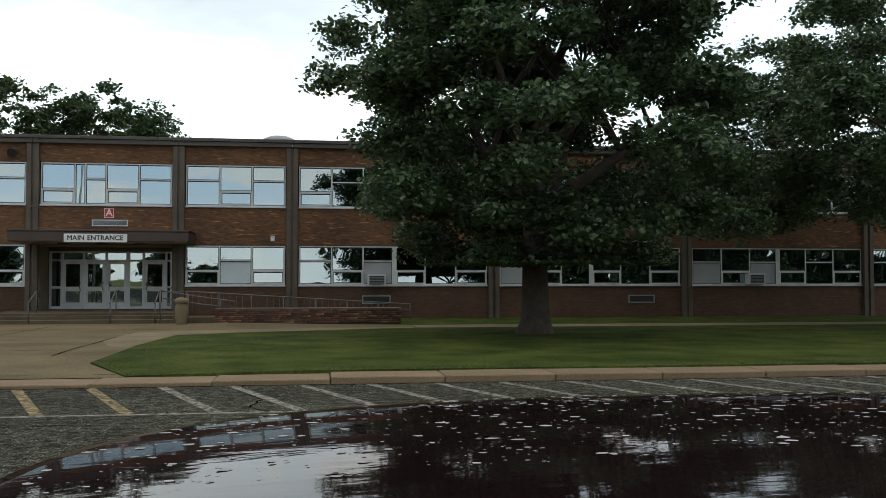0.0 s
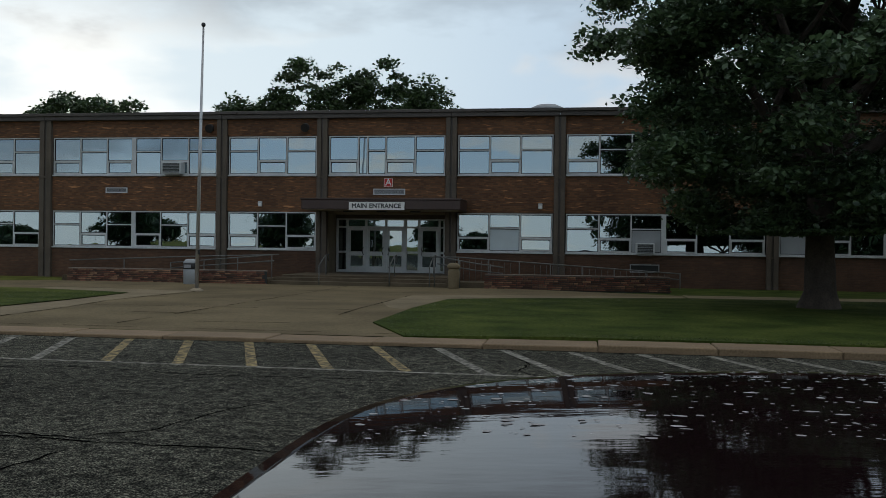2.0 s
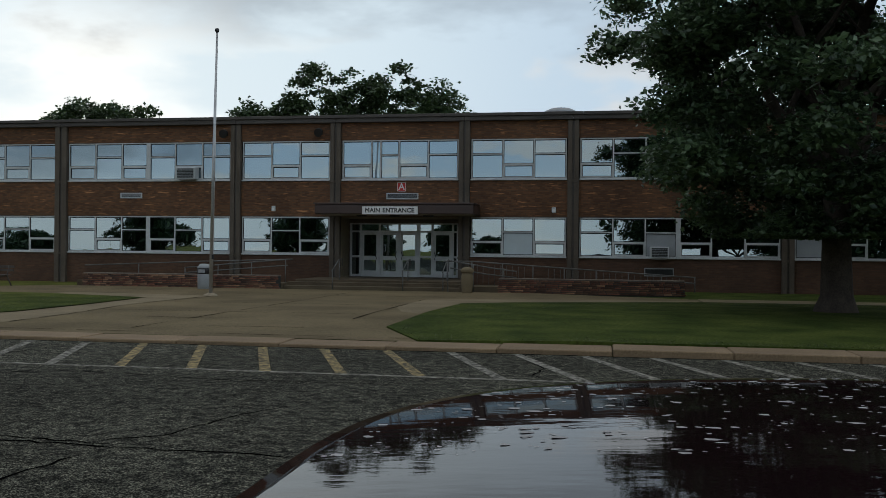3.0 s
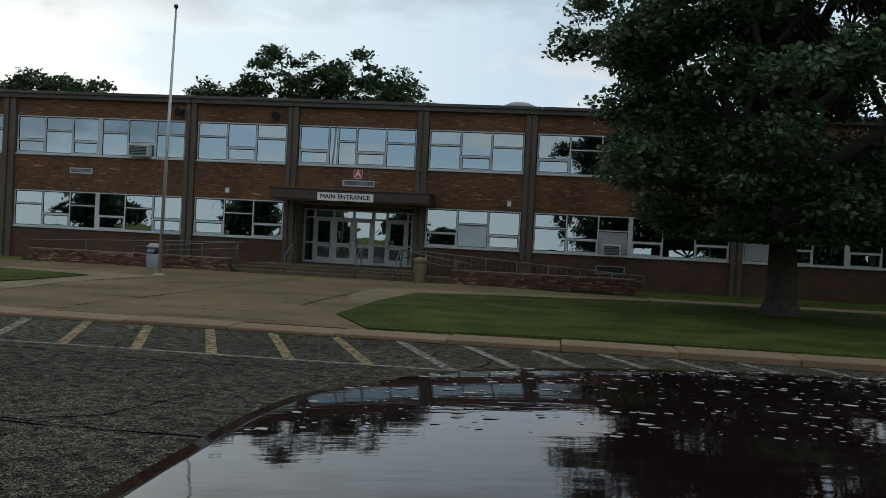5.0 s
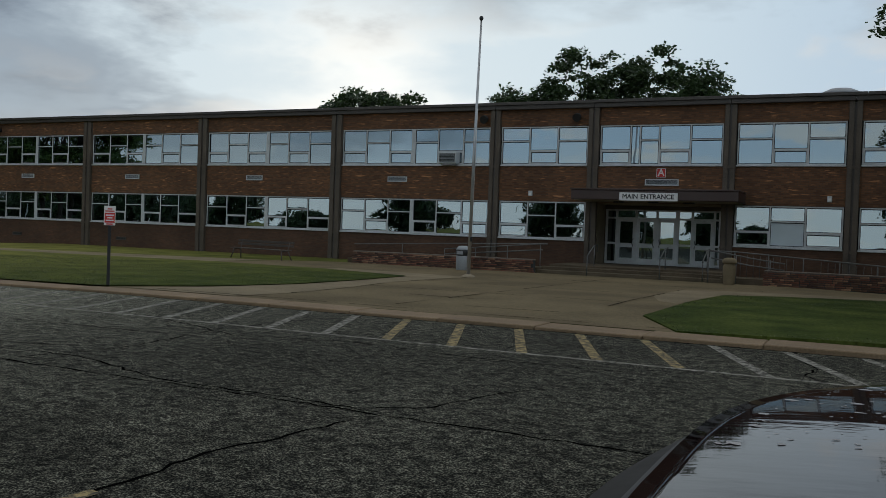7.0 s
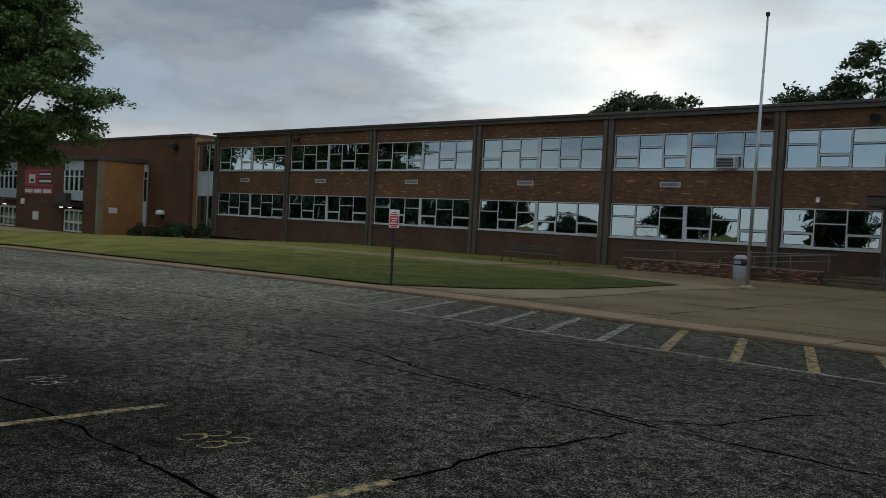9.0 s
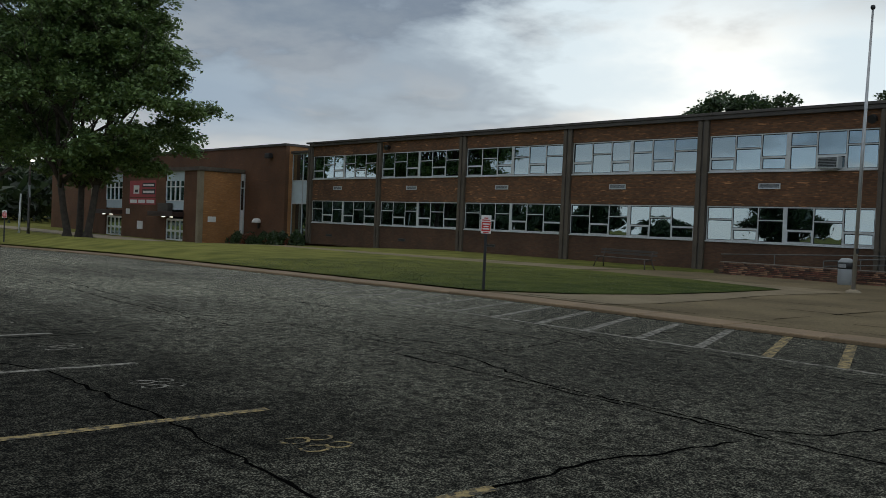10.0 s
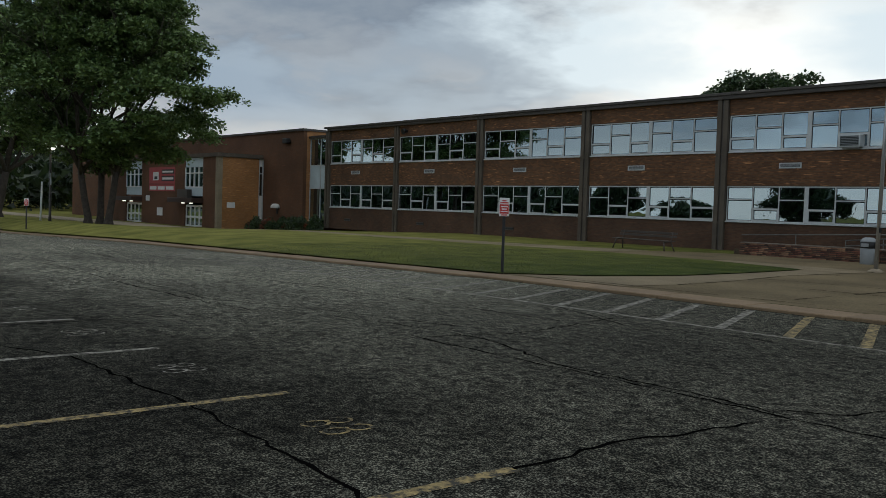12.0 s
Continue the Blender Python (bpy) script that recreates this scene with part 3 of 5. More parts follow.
def make_cracks_and_kerb_gap():
    """Tarred cracks that wander over the lot, and the kerb's shadow gap as black strips."""
    lines = [
        ((-9.5, 2.95), (-6.96, 3.01), (-5.67, 2.95), (-4.44, 2.87), (-3.2, 2.6)),
        ((-4.0, 2.4), (-4.0, 3.81), (-4.08, 5.11), (-3.94, 5.6), (-3.81, 6.46)),
        ((-9.0, 6.95), (-6.66, 6.89), (-5.04, 6.86), (-3.56, 6.8), (-2.02, 6.78), (0.5, 6.6)),
        ((-3.94, 7.06), (-3.56, 7.24), (-3.31, 8.23), (-2.96, 8.96)),
        ((-25.8, 6.43), (-21.08, 6.67), (-17.07, 6.38), (-13.79, 6.34), (-12.01, 6.5), (-11.3, 7.1), (-10.0, 7.46), (-8.25, 7.63), (-6.35, 6.98), (-4.97, 7.01), (-3.8, 6.9)),
        ((-27.0, 6.9), (-21.0, 7.1), (-17.0, 6.75), (-13.8, 6.6), (-11.6, 7.5), (-9.3, 8.1)),
        ((-12.0, 3.05), (-12.05, 4.6), (-11.95, 6.46)),
        ((-0.9, 14.3), (-0.75, 13.4), (-0.5, 12.6), (-0.62, 11.9), (-0.3, 11.3)),
        ((-11, 11.6), (-8.2, 10.4), (-6.5, 10.9), (-4.5, 10.6), (-2.5, 10.7)),
        ((-30, 9.4), (-22, 9.0), (-14, 9.6), (-9, 9.9)),
        ((-13.0, 1.6), (-10.45, 2.55), (-9.5, 2.95)),
        ((-8.5, 14.3), (-8.9, 11), (-8.4, 8.4), (-8.8, 6.95)),
        # next two: shadow gap at the kerb's foot, painted as black strips
        ((-60, 14.32), (-30, 14.31), (0, 14.32), (30, 14.31)),
        ((-40, 14.30), (-10, 14.325), (12, 14.31), (30, 14.32)),
    ]
    rnd = random.Random(11)
    cracks = empty("cracks_and_kerb_gap", "dark tarred cracks over the asphalt, with the kerb's painted shadow gap", "crack", "", "structure")
    for line in lines:
        bm = bmesh.new()
        pts = []
        for a, b in zip(line, line[1:]):
            n = max(3, int((Vector(b) - Vector(a)).length / 0.16))
            for k in range(n):
                p = Vector(a).lerp(Vector(b), k / n)
                pts.append((p.x + rnd.uniform(-0.035, 0.035), p.y + rnd.uniform(-0.035, 0.035)))
        pts.append(line[-1])
        wide = [rnd.uniform(0.005, 0.023) for _ in pts]
        prev = None
        for (x, y), w, (nx, ny) in zip(pts, wide, pts[1:] + [pts[-1]]):
            d = Vector((nx - x, ny - y, 0))
            n = Vector((-d.y, d.x, 0)).normalized() if d.length > 1e-6 else Vector((0, 1, 0))
            cur = [bm.verts.new((x + n.x * w, y + n.y * w, lot_z(x, y) + 0.003)), bm.verts.new((x - n.x * w, y - n.y * w, lot_z(x, y) + 0.003))]
            if prev:
                bm.faces.new((prev[0], cur[0], cur[1], prev[1]))
            prev = cur
        part("crack", bm, CRACK_GAP, cracks)


make_ground()
make_kerb()
make_markings()
make_cracks_and_kerb_gap()

# ---- the school building ----
FY = 39.7
COLS = [-61.05, -52.06, -43.16, -34.26, -25.38, -16.46, -11.64, -5.68, -0.87, 8.1, 17.2, 26.3, 35.4]
Z_SILL, Z_HEAD, Z_SILL2, Z_HEAD2, Z_TOP = 1.42, 3.13, 4.84, 6.62, 7.42
BASE = -0.3


def make_school():
    x0, x1 = COLS[0] - 0.2, COLS[-1] + 0.2
    bands = [("wall_base", BASE, Z_SILL - 0.07), ("wall_middle", Z_HEAD + 0.02, Z_SILL2 - 0.07), ("wall_top", Z_HEAD2 + 0.02, Z_TOP)]
    for name, z0, z1 in bands:
        if name == "wall_base":
            for a, b in ((x0, -11.66), (-5.66, x1)):
                structure(box_part(name, (a, b, FY, FY + 0.3, z0, z1), BRICK_BASE), "dark brown brick wall below the windows", "wall")
        else:
            structure(box_part(name, (x0, x1, FY, FY + 0.3, z0, z1), BRICK), "brown brick wall band with pale bricks", "wall")
    structure(box_part("wall_west", (x0, x0 + 0.3, FY + 0.3, FY + 18, BASE, Z_TOP), BRICK), "brown brick end wall", "wall")
    structure(box_part("wall_east", (x1 - 0.3, x1, FY + 0.3, FY + 18, BASE, Z_TOP), BRICK), "brown brick end wall", "wall")
    structure(box_part("wall_back", (x0, x1, FY + 18, FY + 18.3, BASE, Z_TOP), BRICK), "brown brick rear wall", "wall")
    # inner walls and slabs are coloured near-black to look unlit
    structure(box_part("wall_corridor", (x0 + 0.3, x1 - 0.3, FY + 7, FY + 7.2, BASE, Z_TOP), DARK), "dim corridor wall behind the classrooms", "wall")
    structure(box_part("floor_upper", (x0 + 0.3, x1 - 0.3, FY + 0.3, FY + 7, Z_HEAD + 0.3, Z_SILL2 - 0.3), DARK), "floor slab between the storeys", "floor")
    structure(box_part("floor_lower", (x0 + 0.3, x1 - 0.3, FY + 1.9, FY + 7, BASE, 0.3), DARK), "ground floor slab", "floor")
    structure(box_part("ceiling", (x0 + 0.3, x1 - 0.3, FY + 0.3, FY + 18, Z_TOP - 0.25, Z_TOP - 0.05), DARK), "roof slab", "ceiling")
    # roof edge: dark fascia boards, drip and coping
    roof = empty("roof_edge", "dark bronze metal fascia and coping", "roof edge", "", "structure")
    for a, b in zip(COLS, COLS[1:]):
        box_part("fascia_panel", (a + 0.006, b - 0.006, FY - 0.22, FY + 0.1, Z_TOP, Z_TOP + 0.19), FASCIA, roof, "", 0.008)
    for i in range(32):
        a = x0 - 0.2 + i * 3.05
        b = min(a + 3.04, x1 + 0.2)
        if b > a:
            box_part("coping", (a, b, FY - 0.30, FY + 0.35, Z_TOP + 0.192, Z_TOP + 0.33), FASCIA, roof, "", 0.012)
    structure(box_part("roof", (x0, x1, FY + 0.3, FY + 18.3, Z_TOP, Z_TOP + 0.12), COLUMN), "flat gravel roof", "roof")


def make_column(x, w):
    col = empty("column", "weathered steel and concrete facade column", "column", "facade columns", "structure", (x, FY, 0))
    for s in (-1, 1):
        box_part("pilaster", (s * w * 0.29 - w * 0.2, s * w * 0.29 + w * 0.2, -0.16, 0.06, BASE, Z_TOP - 0.004), COLUMN, col, "", 0.012)
    box_part("recess", (-w * 0.12, w * 0.12, -0.09, 0.05, BASE, Z_TOP - 0.008), FASCIA, col)
    for z in (Z_SILL - 0.1, Z_SILL2 - 0.1):
        box_part("bracket", (-w / 2 - 0.02, w / 2 + 0.02, -0.18, -0.155, z - 0.05, z + 0.05), COLUMN, col)


def make_window(x0, x1, z0, z1, splits, thick_at, group, blinds=(), panels=(), widths=None):
    """A ribbon window: an aluminium frame, one mullion a bay, panes split high (H) or low (L)."""
    win = empty("window", "aluminium ribbon window with reflective panes", "window", group, "structure", (x0, FY, z0))
    W, H = x1 - x0, z1 - z0
    bm = bmesh.new()
    for d in ((0, W, 0, 0.05), (0, W, H - 0.05, H), (0, 0.05, 0.05, H - 0.05), (W - 0.05, W, 0.05, H - 0.05)):
        bm_box(bm, d[0], d[1], 0.02, 0.13, d[2], d[3])
    n = len(splits)
    wd = widths or [1] * n
    tot = sum(wd)
    edges = [0.05 + (W - 0.10) * sum(wd[:i]) / tot for i in range(n + 1)]
    rnd = random.Random(int(x0 * 31 + z0 * 7))
    for i in range(1, n):
        h = 0.10 if i == thick_at else 0.028
        bm_box(bm, edges[i] - h, edges[i] + h, 0.0 if i == thick_at else 0.015, 0.14, 0.05, H - 0.05)
    holes = []
    for i, s in enumerate(splits):
        a = edges[i] + (0.0 if i == 0 else (0.10 if i == thick_at else 0.028))
        b = edges[i + 1] - (0.0 if i == n - 1 else (0.10 if i + 1 == thick_at else 0.028))
        if s == "O":
            holes.append((a, b, 0.05, H - 0.05, i, 0))
            continue
        bar = H * (0.62 if s == "H" else 0.37)
        bm_box(bm, a, b, 0.02, 0.12, bar - 0.025, bar + 0.025)
        lo, hi = (a, b, 0.05, bar - 0.025), (a, b, bar + 0.025, H - 0.05)
        if s == "L":
            # the low light is a hopper sash with a frame of its own
            t = 0.045
            for q in ((a, b, 0.05, 0.05 + t), (a, b, bar - 0.025 - t, bar - 0.025), (a, a + t, 0.05 + t, bar - 0.025 - t), (b - t, b, 0.05 + t, bar - 0.025 - t)):
                bm_box(bm, q[0], q[1], 0.005, 0.09, q[2], q[3])
            lo = (a + t, b - t, 0.05 + t, bar - 0.025 - t)
        holes += [(*lo, i, 0), (*hi, i, 1)]
    part("window_frame", bm, FRAME, win)
    # gaskets widened and blackened to paint in the shadow line of each bar
    bm = bmesh.new()
    for a, b, c, d, i, top in holes:
        t = 0.024
        for q in ((a, b, c, c + t), (a, b, d - t * 1.6, d), (a, a + t, c + t, d - t * 1.6), (b - t, b, c + t, d - t * 1.6)):
            bm_box(bm, q[0], q[1], 0.034, 0.046, q[2], q[3])
    part("gasket_shade_line", bm, GASKET_SHADE, win, "dark glazing gaskets with the bars' shadow lines painted in")
    bm = bmesh.new()
    bm_box(bm, -0.02, W + 0.02, -0.07, 0.14, -0.065, -0.004, 0.008)
    part("window_sill", bm, FRAME, win)
    for a, b, c, d, i, top in holes:
        bm = bmesh.new()
        w2, h2 = (b - a) / 2, (d - c) / 2
        bm_box(bm, -w2, w2, -0.003, 0.003, -h2, h2)
        solid = (i, top) in panels
        ob = part("pane", bm, (BLUEPANEL if group == "lower windows" and n == 3 else PANEL) if solid else GLASS, win, "opaque infill panel" if solid else "")
        ob.location = (a + w2, 0.055, c + h2)
        ob.rotation_euler = (rnd.uniform(-0.0045, 0.0045), 0, rnd.uniform(-0.006, 0.006))
        if (i, top) in blinds:
            bm = bmesh.new()
            bm_box(bm, a, b, 0.20, 0.215, c, d)
            part("blind", bm, BLUEPANEL, win, "pale drawn window blind")
    return win


make_school()
for i, x in enumerate(COLS):
    make_column(x, 0.62 if i in (0, 2, 3, 4) else 0.5)
UP6, LO6 = "LHLHLH", "HLHLHL"
for i, (a, b) in enumerate(zip(COLS, COLS[1:])):
    wl = 0.31 if i in (0, 2, 3, 4) else 0.26
    wr = 0.31 if i + 1 in (0, 2, 3, 4) else 0.26
    x0, x1 = a + wl + 0.03, b - wr - 0.03
    if i == 5:
        make_window(x0, x1, Z_SILL2, Z_HEAD2, "HLH", 9, "upper windows")
        make_window(x0, x1, Z_SILL, Z_HEAD, "LHL", 9, "lower windows")
    elif i == 6:
        make_window(x0, x1, Z_SILL2, Z_HEAD2, "LOHLH", 9, "upper windows", widths=[1.13, 0.36, 0.72, 1.15, 1.12])
    elif i == 7:
        make_window(x0, x1, Z_SILL2, Z_HEAD2, "HLH", 9, "upper windows")
        make_window(x0, x1, Z_SILL, Z_HEAD, "LHL", 9, "lower windows", panels=((1, 0),))
    else:
        pan = {8: ((2, 0),), 9: ((0, 0),), 10: ((0, 0), (2, 0))}.get(i, ())
        make_window(x0, x1, Z_SILL2, Z_HEAD2, UP6, 3, "upper windows")
        make_window(x0, x1, Z_SILL, Z_HEAD, LO6, 3, "lower windows", panels=pan)


# ---- entrance ----
ENT_Y = 41.2


def make_entrance():
    xl, xr = -11.42, -5.82
    for name, dims in (("entrance_wall_west", (-11.66, xl, FY + 0.3, ENT_Y + 0.3, BASE, Z_HEAD)), ("entrance_wall_east", (xr, -5.66, FY + 0.3, ENT_Y + 0.3, BASE, Z_HEAD))):
        structure(box_part(name, dims, CONCRETE), "plain plastered side wall of the entrance recess", "wall")
    structure(box_part("entrance_soffit", (-11.66, -5.66, FY + 0.3, ENT_Y + 0.3, Z_HEAD - 0.05, Z_HEAD + 0.25), CONCRETE), "plain plaster soffit of the entrance recess", "ceiling")
    # platform and steps
    landing = empty("entrance_steps", "worn concrete entrance steps", "steps", "", "structure")
    box_part("landing", (-12.4, -5.3, 36.4, ENT_Y + 0.4, BASE, 0.36), STEPSTONE, landing, "", 0.015)
    for k, (y0, top) in enumerate(((35.95, 0.27), (35.5, 0.13))):
        box_part("step", (-12.6, -5.2, y0, 36.4 if k == 0 else 35.95, BASE, top), STEPSTONE, landing, "", 0.015)
    # canopy
    can = empty("entrance_canopy", "flat brown metal entrance canopy", "canopy", "", "structure")
    box_part("canopy_slab", (-11.97, -4.97, 37.6, FY - 0.02, 3.19, 3.60), CANOPY, can, "", 0.02)
    box_part("edge_trim", (-12.01, -4.93, 37.56, FY - 0.17, 3.602, 3.67), CANOPY, can, "", 0.01)
    box_part("soffit", (-11.87, -5.07, 37.7, FY - 0.03, 3.165, 3.186), CONCRETE, can, "grey plaster soffit")
    for x in (-10.1, -8.6, -7.1):
        box_part("downlight", (x - 0.22, x + 0.22, 38.5, 38.7, 3.10, 3.162), BLACK, can, "dark recessed downlight")
    # glazed door screen
    scr = empty("entrance_doors", "aluminium glazed double doors with transoms", "door", "", "structure")
    z0, zt, zh = 0.37, 2.5, 2.9
    bm = bmesh.new()
    xs = [-11.33, -10.85, -9.93, -8.98, -8.06, -7.40, -6.43, -6.2]
    for x in xs:
        t = 0.05 if x != -8.06 else 0.08
        bm_box(bm, x - t, x + t, ENT_Y, ENT_Y + 0.12, z0, zh)
    for a, b in zip(xs, xs[1:]):
        bm_box(bm, a + 0.05, b - 0.05, ENT_Y + 0.01, ENT_Y + 0.11, zt - 0.04, zt + 0.04)
        bm_box(bm, a + 0.05, b - 0.05, ENT_Y + 0.01, ENT_Y + 0.11, zh - 0.07, zh)
    part("door_frame", bm, FRAME, scr)
    for a, b in zip(xs, xs[1:]):
        box_part("transom_pane", (a + 0.05, b - 0.05, ENT_Y + 0.05, ENT_Y + 0.056, zt + 0.04, zh - 0.07), GLASS, scr)
    leaves = {1: 1, 2: 1, 3: -1, 5: -1}
    for i, (a, b) in enumerate(zip(xs, xs[1:])):
        a, b = a + 0.055, b - 0.055
        if i == 4:
            a += 0.03
        if i in leaves:
            leaf = new("door_leaf")
            leaf.parent = scr
            bm = bmesh.new()
            st = 0.11
            for q in ((a, b, z0, z0 + 0.28), (a, b, zt - 0.16, zt - 0.045), (a, a + st, z0 + 0.28, zt - 0.16), (b - st, b, z0 + 0.28, zt - 0.16), (a + st, b - st, z0 + 0.78, z0 + 0.98)):
                bm_box(bm, q[0], q[1], ENT_Y + 0.02, ENT_Y + 0.075, q[2], q[3])
            part("leaf_frame", bm, FRAME, leaf)
            box_part("pane", (a + st, b - st, ENT_Y + 0.045, ENT_Y + 0.051, z0 + 0.28, z0 + 0.78), GLASS, leaf)
            box_part("pane", (a + st, b - st, ENT_Y + 0.045, ENT_Y + 0.051, z0 + 0.98, zt - 0.16), GLASS, leaf)
            hx = b - 0.07 if leaves[i] > 0 else a + 0.07
            bm = bmesh.new()
            bm_tube(bm, [(hx, ENT_Y + 0.02, z0 + 0.82), (hx, ENT_Y - 0.07, z0 + 0.86), (hx - 0.05 * leaves[i], ENT_Y - 0.07, z0 + 1.0), (hx, ENT_Y - 0.07, z0 + 1.14), (hx, ENT_Y + 0.02, z0 + 1.18)], 0.02)
            part("door_handle", bm, BLACK, leaf, "dark pull handle")
        else:
            bm = bmesh.new()
            bm_box(bm, a, b, ENT_Y + 0.03, ENT_Y + 0.09, z0 + 0.9, z0 + 1.0)
            bm_box(bm, a, b, ENT_Y + 0.03, ENT_Y + 0.09, z0, z0 + 0.12)
            part("sidelight_rail", bm, FRAME, scr)
            box_part("sidelight_pane", (a, b, ENT_Y + 0.05, ENT_Y + 0.056, z0 + 1.0, zt - 0.045), GLASS, scr)
            box_part("sidelight_pane", (a, b, ENT_Y + 0.05, ENT_Y + 0.056, z0 + 0.12, z0 + 0.9), GLASS, scr)
    structure(box_part("entrance_header", (xl, xr, ENT_Y, ENT_Y + 0.3, zh + 0.002, Z_HEAD - 0.052), COLUMN), "plain header over the entrance doors", "wall")
    structure(box_part("entrance_west_jamb", (xl, -11.39, ENT_Y, ENT_Y + 0.3, BASE, zh), COLUMN), "plain jamb beside the doors", "wall")
    structure(box_part("entrance_east_jamb", (-6.14, xr, ENT_Y, ENT_Y + 0.3, BASE, zh), COLUMN), "plain jamb beside the doors", "wall")
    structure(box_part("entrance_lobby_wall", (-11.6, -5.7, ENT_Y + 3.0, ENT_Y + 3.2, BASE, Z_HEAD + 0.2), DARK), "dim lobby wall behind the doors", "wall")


def lettering(s, body, size, ink, dx=0.0):
    """One word of raised letters on a sign's plate."""
    cu = bpy.data.curves.new("lettering", "FONT")
    cu.body, cu.size, cu.align_x, cu.align_y, cu.extrude, cu.space_character, cu.offset = body, size, "CENTER", "CENTER", 0.002, 1.02, 0.0
    cu.bevel_depth, cu.bevel_resolution = 0.007, 0
    tmp = new("lettering_source", cu)
    deps = bpy.context.evaluated_depsgraph_get()
    me = bpy.data.meshes.new_from_object(tmp.evaluated_get(deps))
    bpy.data.objects.remove(tmp)
    me.materials.clear()
    me.materials.append(ink)
    ob = new("lettering", me)
    ob.parent = s
    ob.location, ob.rotation_euler = (dx, -0.034, 0), (radians(90), 0, 0)


def text_plate(name, body, size, w, h, at, plate, ink, label, frame=None):
    s = empty(name, label, "sign", "", "", at)
    box_part("plate", (-w / 2, w / 2, -0.03, 0, -h / 2, h / 2), plate, s, "", 0.004)
    for word, dx in body:
        lettering(s, word, size, ink, dx)
    if frame:
        bm = bmesh.new()
        for q in ((-w / 2, w / 2, h / 2 - 0.02, h / 2), (-w / 2, w / 2, -h / 2, -h / 2 + 0.02), (-w / 2, -w / 2 + 0.02, -h / 2, h / 2), (w / 2 - 0.02, w / 2, -h / 2, h / 2)):
            bm_box(bm, q[0], q[1], -0.036, -0.028, q[2], q[3])
        part("border", bm, frame, s)
    return s


def wall_vent(x, z, w, h, label="pale metal wall vent with louvres", rim=FRAME):
    v = empty("wall_vent", label, "vent", "wall vents", "", (x, FY, z))
    bm = bmesh.new()
    for q in ((0, w, 0, 0.045), (0, w, h - 0.045, h), (0, 0.045, 0.045, h - 0.045), (w - 0.045, w, 0.045, h - 0.045)):
        bm_box(bm, q[0], q[1], -0.05, 0.0, q[2], q[3])
    part("vent_frame", bm, rim, v)
    box_part("backing", (0.045, w - 0.045, -0.012, 0.0, 0.045, h - 0.045), DARK, v)
    n = max(3, int(h / 0.06))
    for k in range(n):
        z0 = 0.05 + (h - 0.1) * k / n
        box_part("slat", (0.045, w - 0.045, -0.035, -0.013, z0, z0 + 0.02), PANEL if rim is FRAME else DARK, v)


def air_conditioner(x, z, w=0.95, h=0.55):
    a = empty("air_conditioner", "boxy window air conditioner below a sash", "air conditioner", "air conditioners", "", (x, FY, z))
    box_part("case", (0, w, -0.42, 0.04, 0, h), FRAME, a, "", 0.02)
    box_part("grille", (0.06, w - 0.06, -0.432, -0.422, 0.06, h - 0.06), DARK, a, "dark condenser grille")
    for k in range(6):
        box_part("slat", (0.06, w - 0.06, -0.44, -0.433, 0.09 + k * 0.07, 0.105 + k * 0.07), PANEL, a)
    box_part("bracket", (0.1, w - 0.1, -0.3, 0.0, -0.05, -0.004), STEEL, a)


def flood_light(x, z):
    f = empty("wall_floodlight", "dark wall-mounted floodlight under the roof edge", "lamp", "wall lamps", "", (x, FY, z))
    box_part("mount", (-0.1, 0.1, -0.08, 0, -0.1, 0.1), BLACK, f)
    bm = bmesh.new()
    bm_tube(bm, [(0, -0.06, 0.02), (0, -0.2, 0.02), (0, -0.38, -0.06)], 0.16, 12, [0.08, 0.17, 0.20])
    part("shade", bm, BLACK, f)


make_entrance()
text_plate("entrance_sign", (("MAIN", -0.76), ("ENTRANCE", 0.375)), 0.268, 2.44, 0.34, (-8.59, 37.55, 3.33), WHITE, BLACK, "white sign board lettered MAIN ENTRANCE on the canopy")
text_plate("door_letter_sign", (("A", 0.0),), 0.42, 0.40, 0.40, (-8.555, FY - 0.002, 4.49), RED, WHITE, "small red square sign with a white letter A", WHITE)
for x, z, w, h in ((-9.25, 3.93, 1.47, 0.28), (-22.3, 3.98, 1.1, 0.26), (-31.2, 3.98, 1.1, 0.26), (-40.1, 3.98, 1.1, 0.26), (-48.9, 3.98, 1.1, 0.26), (-57.8, 3.98, 1.1, 0.26), (11.6, 3.98, 1.2, 0.26), (20.4, 3.98, 1.2, 0.26)):
    wall_vent(x, z, w, h)
for x in (2.2, 14.4):
    wall_vent(x, 0.60, 1.25, 0.36, "low steel-framed wall vent", STEEL)
air_conditioner(-19.3, Z_SILL2 + 0.02)
air_conditioner(2.43, Z_SILL - 0.04, 0.78, 0.5)
air_conditioner(20.1, Z_SILL + 0.02, 0.8, 0.5)
flood_light(-12.4, 7.0)
flood_light(-17.0, 7.0)
flood_light(-51.0, 7.0)


def wall_light(x, z):
    f = empty("wall_light", "small pale lamp box on the brick wall", "lamp", "small wall lamps", "", (x, FY, z))
    box_part("housing", (-0.09, 0.09, -0.12, 0, -0.12, 0.12), FRAME, f, "", 0.015)
    box_part("lens", (-0.06, 0.06, -0.13, -0.12, -0.09, 0.03), WHITE, f, "white lens")


for x, z in ((-1.7, 3.45), (-14.6, 3.5)):
    wall_light(x, z)
for x in (-58.6, -49.6, -40.7):
    wall_vent(x, 0.35, 0.8, 0.2, "low dark vent slot in the wall's base", FASCIA)


